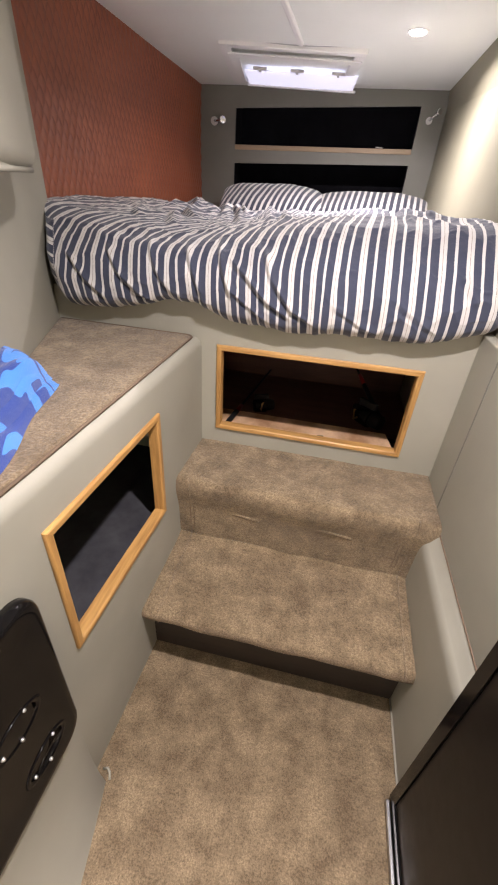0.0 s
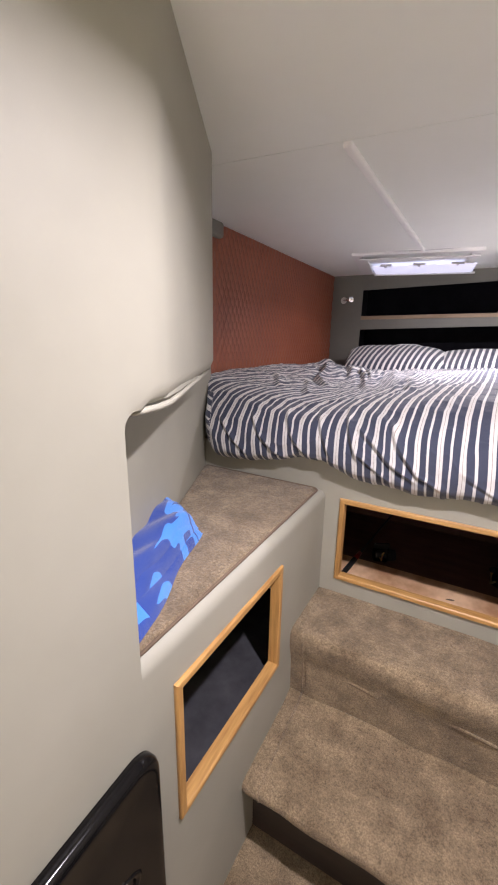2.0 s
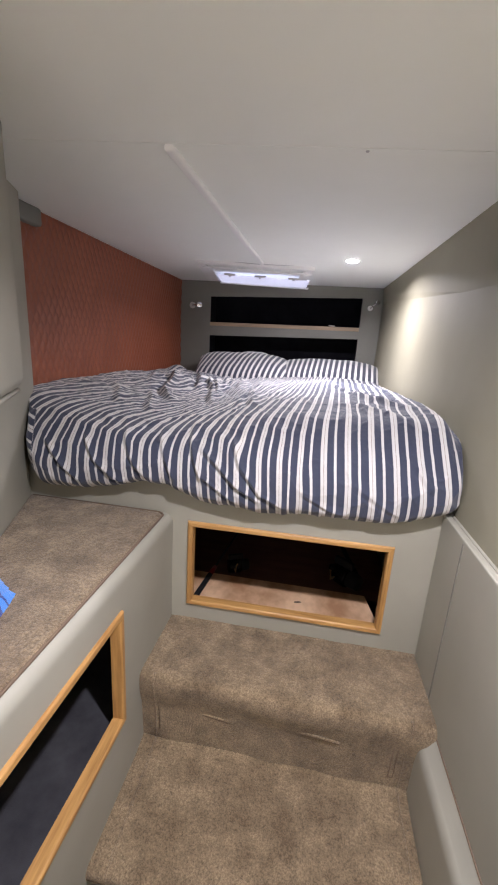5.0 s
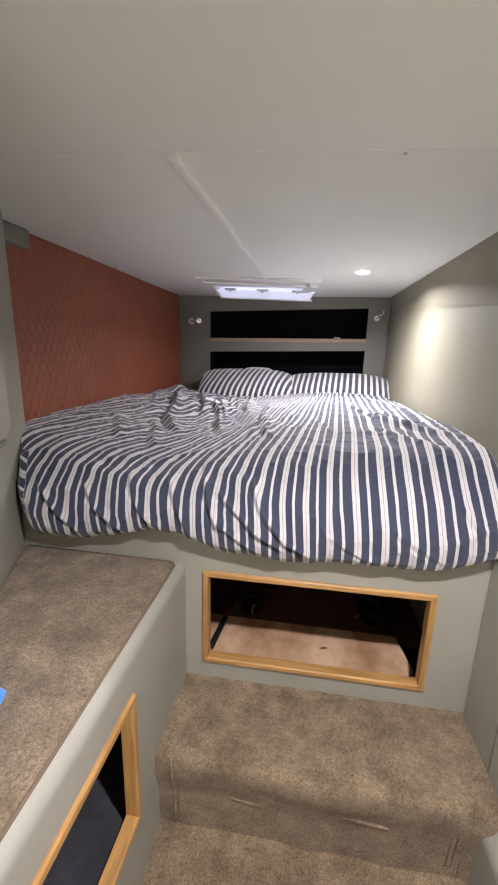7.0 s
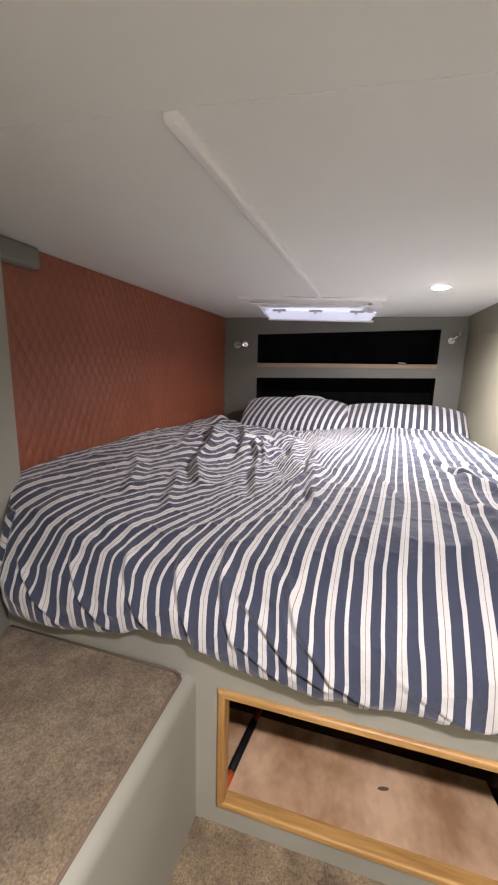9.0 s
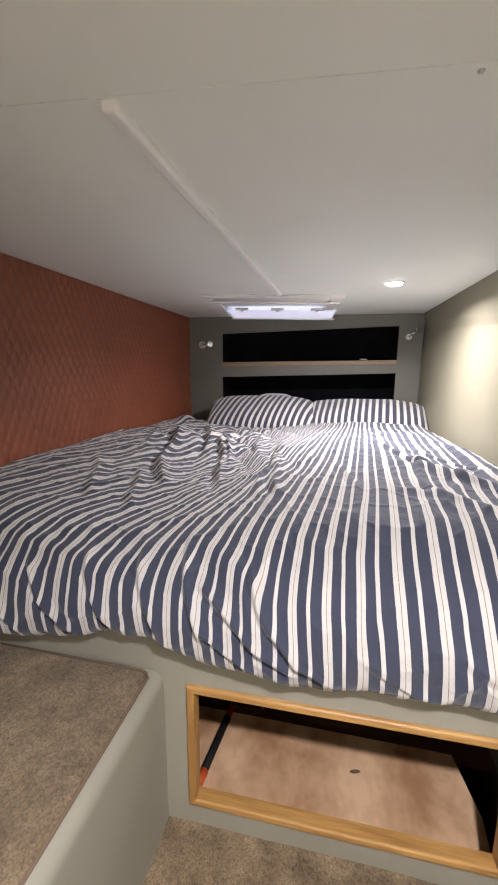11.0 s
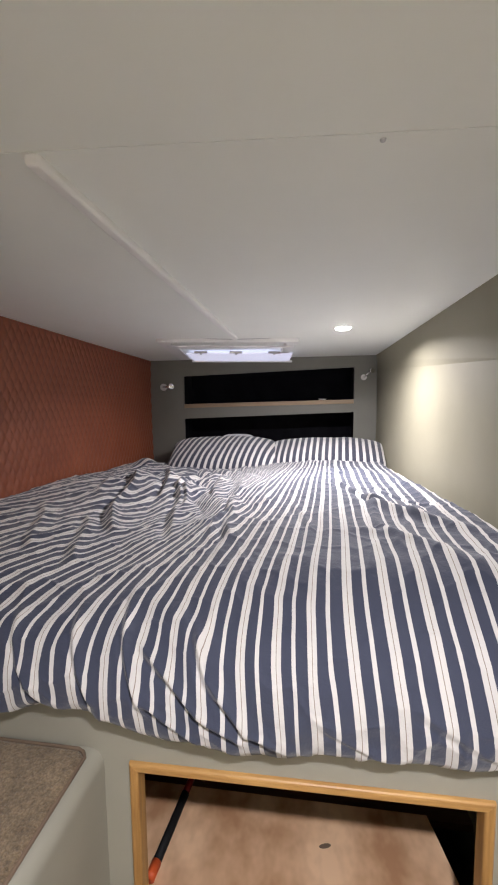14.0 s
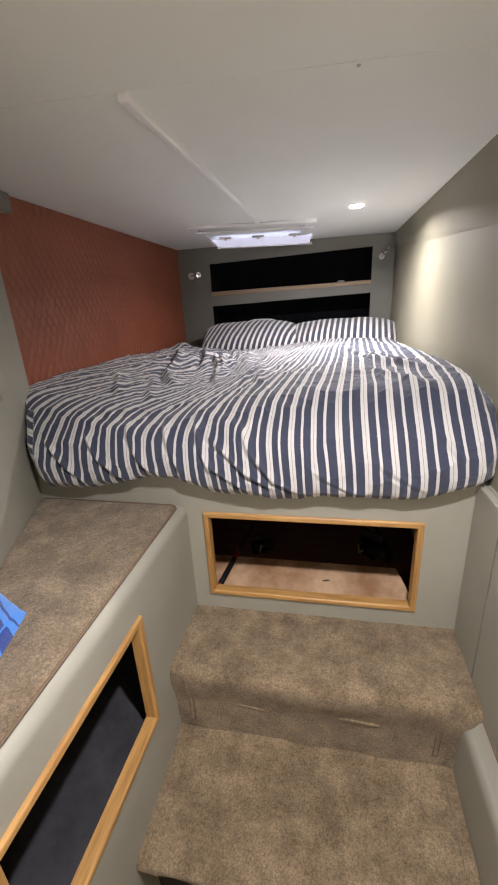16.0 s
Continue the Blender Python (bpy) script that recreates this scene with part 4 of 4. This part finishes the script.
def loft_bm(loops):
    bm = bmesh.new()
    rs = [[bm.verts.new(p) for p in lp] for lp in loops]
    for a, b in zip(rs, rs[1:]):
        for k in range(len(a)):
            j = (k + 1) % len(a)
            bm.faces.new((a[k], a[j], b[j], b[k]))
    bm.faces.new(rs[-1])
    bm.faces.new(rs[0])
    return bm


def black_panel():
    thing = empty("access_panel", "glossy black moulded plastic panel with recessed grips on the bulkhead", "panel")
    a0, a1, b0, b1 = 0.50, 1.046, 0.318, 0.768
    loops = []
    for w, inset, r in ((0.0005, 0.0, 0.05), (0.012, 0.0, 0.05), (0.020, 0.004, 0.047), (0.024, 0.010, 0.044), (0.0235, 0.02, 0.038), (0.0185, 0.045, 0.028), (0.0190, 0.10, 0.02)):
        loops.append([(SIDE + w, y, z) for y, z in rounded_rect(a0 + inset, a1 - inset, b0 + inset, b1 - inset, r)])
    part("body", loft_bm(loops), BLACK_GLOSS, thing, "", True)
    for y, z in ((0.955, 0.395), (0.93, 0.545), (0.70, 0.395), (0.70, 0.545)):
        lo = []
        for w, k in ((0.0188, 1.0), (0.0215, 0.93), (0.0212, 0.84), (0.0155, 0.70), (0.0152, 0.60)):
            lo.append([(SIDE + w, y + 0.058 * k * math.cos(q), z + 0.034 * k * math.sin(q)) for q in (2 * math.pi * i / 28 for i in range(28))])
        part("grip", loft_bm(lo), BLACK_GLOSS, thing, "", True)
        # Steel dots added to draw the highlights round each grip.
        for dy, dz in ((-0.036, -0.006), (0.0, -0.028), (0.022, 0.026)):
            part("glint_dot", cyl_bm((SIDE + 0.019, y + dy, z + dz), (SIDE + 0.0245, y + dy, z + dz), 0.0042, 0.0022, 10, bevel=0.001), STEEL, thing, "small steel dot standing for a highlight on the gloss", True)


black_panel()


def stud(name, at, way, r, high, material, words, kind_word):
    """A small domed fastener standing on a surface."""
    at, way = Vector(at), Vector(way)
    return tagged(part(name, cyl_bm(at, at + way * high, r, r * 0.55, 14, bevel=r * 0.2), material, smooth=True), words, kind_word, "small fasteners")


stud("ceiling_screw", (0.092, 1.765, CEIL - 0.0005), (0, 0, -1), 0.0045, 0.003, STEEL, "small steel screw in the white ceiling panel", "screw")


def fridge():
    thing = empty("fridge", "dark brown fridge front with a black frame beside the steps", "fridge")
    part("body", box_bm(0.386, 0.434, 0.35, 1.178, 0.004, 0.86, 0.006, 2), BLACK_MATT, thing)
    bm = slab_bm([0.37, 0.40, 1.145, 1.175], [0.02, 0.05, 0.82, 0.855], lambda y, z: 0.40 < y < 1.145 and 0.05 < z < 0.82, 0, 0.012, lambda u, v, w: (0.3855 - w, u, v))
    part("door_frame", bm, BLACK_GLOSS, thing, "black frame")
    part("door_panel", box_bm(0.378, 0.3855, 0.401, 1.144, 0.051, 0.819), SMOKED, thing, "dark brown smoked panel")
    part("edge_strip", box_bm(0.362, 0.3725, 0.40, 1.165, 0.006, 0.020, 0.003, 2), STEEL, thing, "steel strip along the bottom")


fridge()


# ---- fishing gear in the locker ----
def fishing_rod(p, q, name_label, tip):
    thing = empty("fishing_rod", name_label, "fishing rod", "fishing gear in the locker")
    p, q = Vector(p), Vector(q)
    d = (q - p).normalized()
    part("grip", tube_bm([p + d * 0.035, p + d * 0.10, p + d * 0.20], 0.0105, 12), BLACK_MATT, thing, "black foam grip", True)
    part("butt_cap", tube_bm([p, p + d * 0.01, p + d * 0.0349], 0.0115, 12), tip, thing, "", True)
    part("reel_seat", tube_bm([p + d * 0.2005, p + d * 0.26], 0.009, 12), RED, thing, "dark red reel seat", True)
    part("blank", tube_bm([p + d * 0.2605, q], 0.005, 10), BLACK_MATT, thing, "", True)
    return thing


fishing_rod((0.31, 2.36, 0.50), (0.12, 2.73, 0.70), "black fishing rod leaning on the back of the locker", BLACK_MATT)
fishing_rod((-0.338, 2.005, 0.508), (-0.25, 2.72, 0.515), "black fishing rod with an orange butt lying in the locker", ORANGE)


def reel(x, y, z, turn, size):
    thing = empty("fishing_reel", "black spinning fishing reel with a gold handle in the locker", "fishing reel", "fishing gear in the locker")
    part("body", cyl_bm((-0.03, 0, 0), (0.02, 0, 0), 0.026, 0.03, 20, bevel=0.004), BLACK_GLOSS, thing, "", True)
    part("spool", cyl_bm((0.0205, 0, 0), (0.055, 0, 0), 0.024, 0.021, 20, bevel=0.003), BLACK_MATT, thing, "", True)
    part("handle", tube_bm([(-0.01, 0, 0), (-0.01, -0.045, 0.0), (-0.01, -0.05, 0.03), (0.0, -0.05, 0.045)], 0.003, 8), GOLD, thing, "gold crank handle", True)
    part("knob", cyl_bm((0.0, -0.05, 0.045), (0.0, -0.065, 0.05), 0.008, seg=12, bevel=0.002), BLACK_GLOSS, thing, "", True)
    part("foot", box_bm(-0.03, 0.03, -0.006, 0.006, 0.028, 0.05, 0.003, 2), BLACK_MATT, thing)
    thing.matrix_basis = pose(x, y, z, 0, 0, turn) @ Matrix.Diagonal((size, size, size, 1))
    return thing


reel(-0.225, 2.31, 0.503, 25, 1.1)
reel(0.245, 2.335, 0.515, -40, 1.5)


# ---- small things ----
# Plain box for an unidentified small pale object on the shelf.
small = box_bm(-0.022, 0.022, -0.008, 0.008, 0.0, 0.007, 0.002, 2)
tagged(part("small_pale_object", small, FROSTED), "small pale unidentified object lying on the oak shelf edge", "pen").matrix_world = pose(0.14, BACK + 0.03, 1.6025, 0, 1.8, 12)

tagged(part("plywood_knot", cyl_bm((0, 0, 0.0001), (0, 0, 0.0008), 0.008, 0.006, 12), BINDING), "dark knot in the plywood locker floor", "knot").matrix_world = pose(0.058, 2.131, 0.495, 0, 0, 15) @ Matrix.Diagonal((1.9, 0.7, 1, 1))
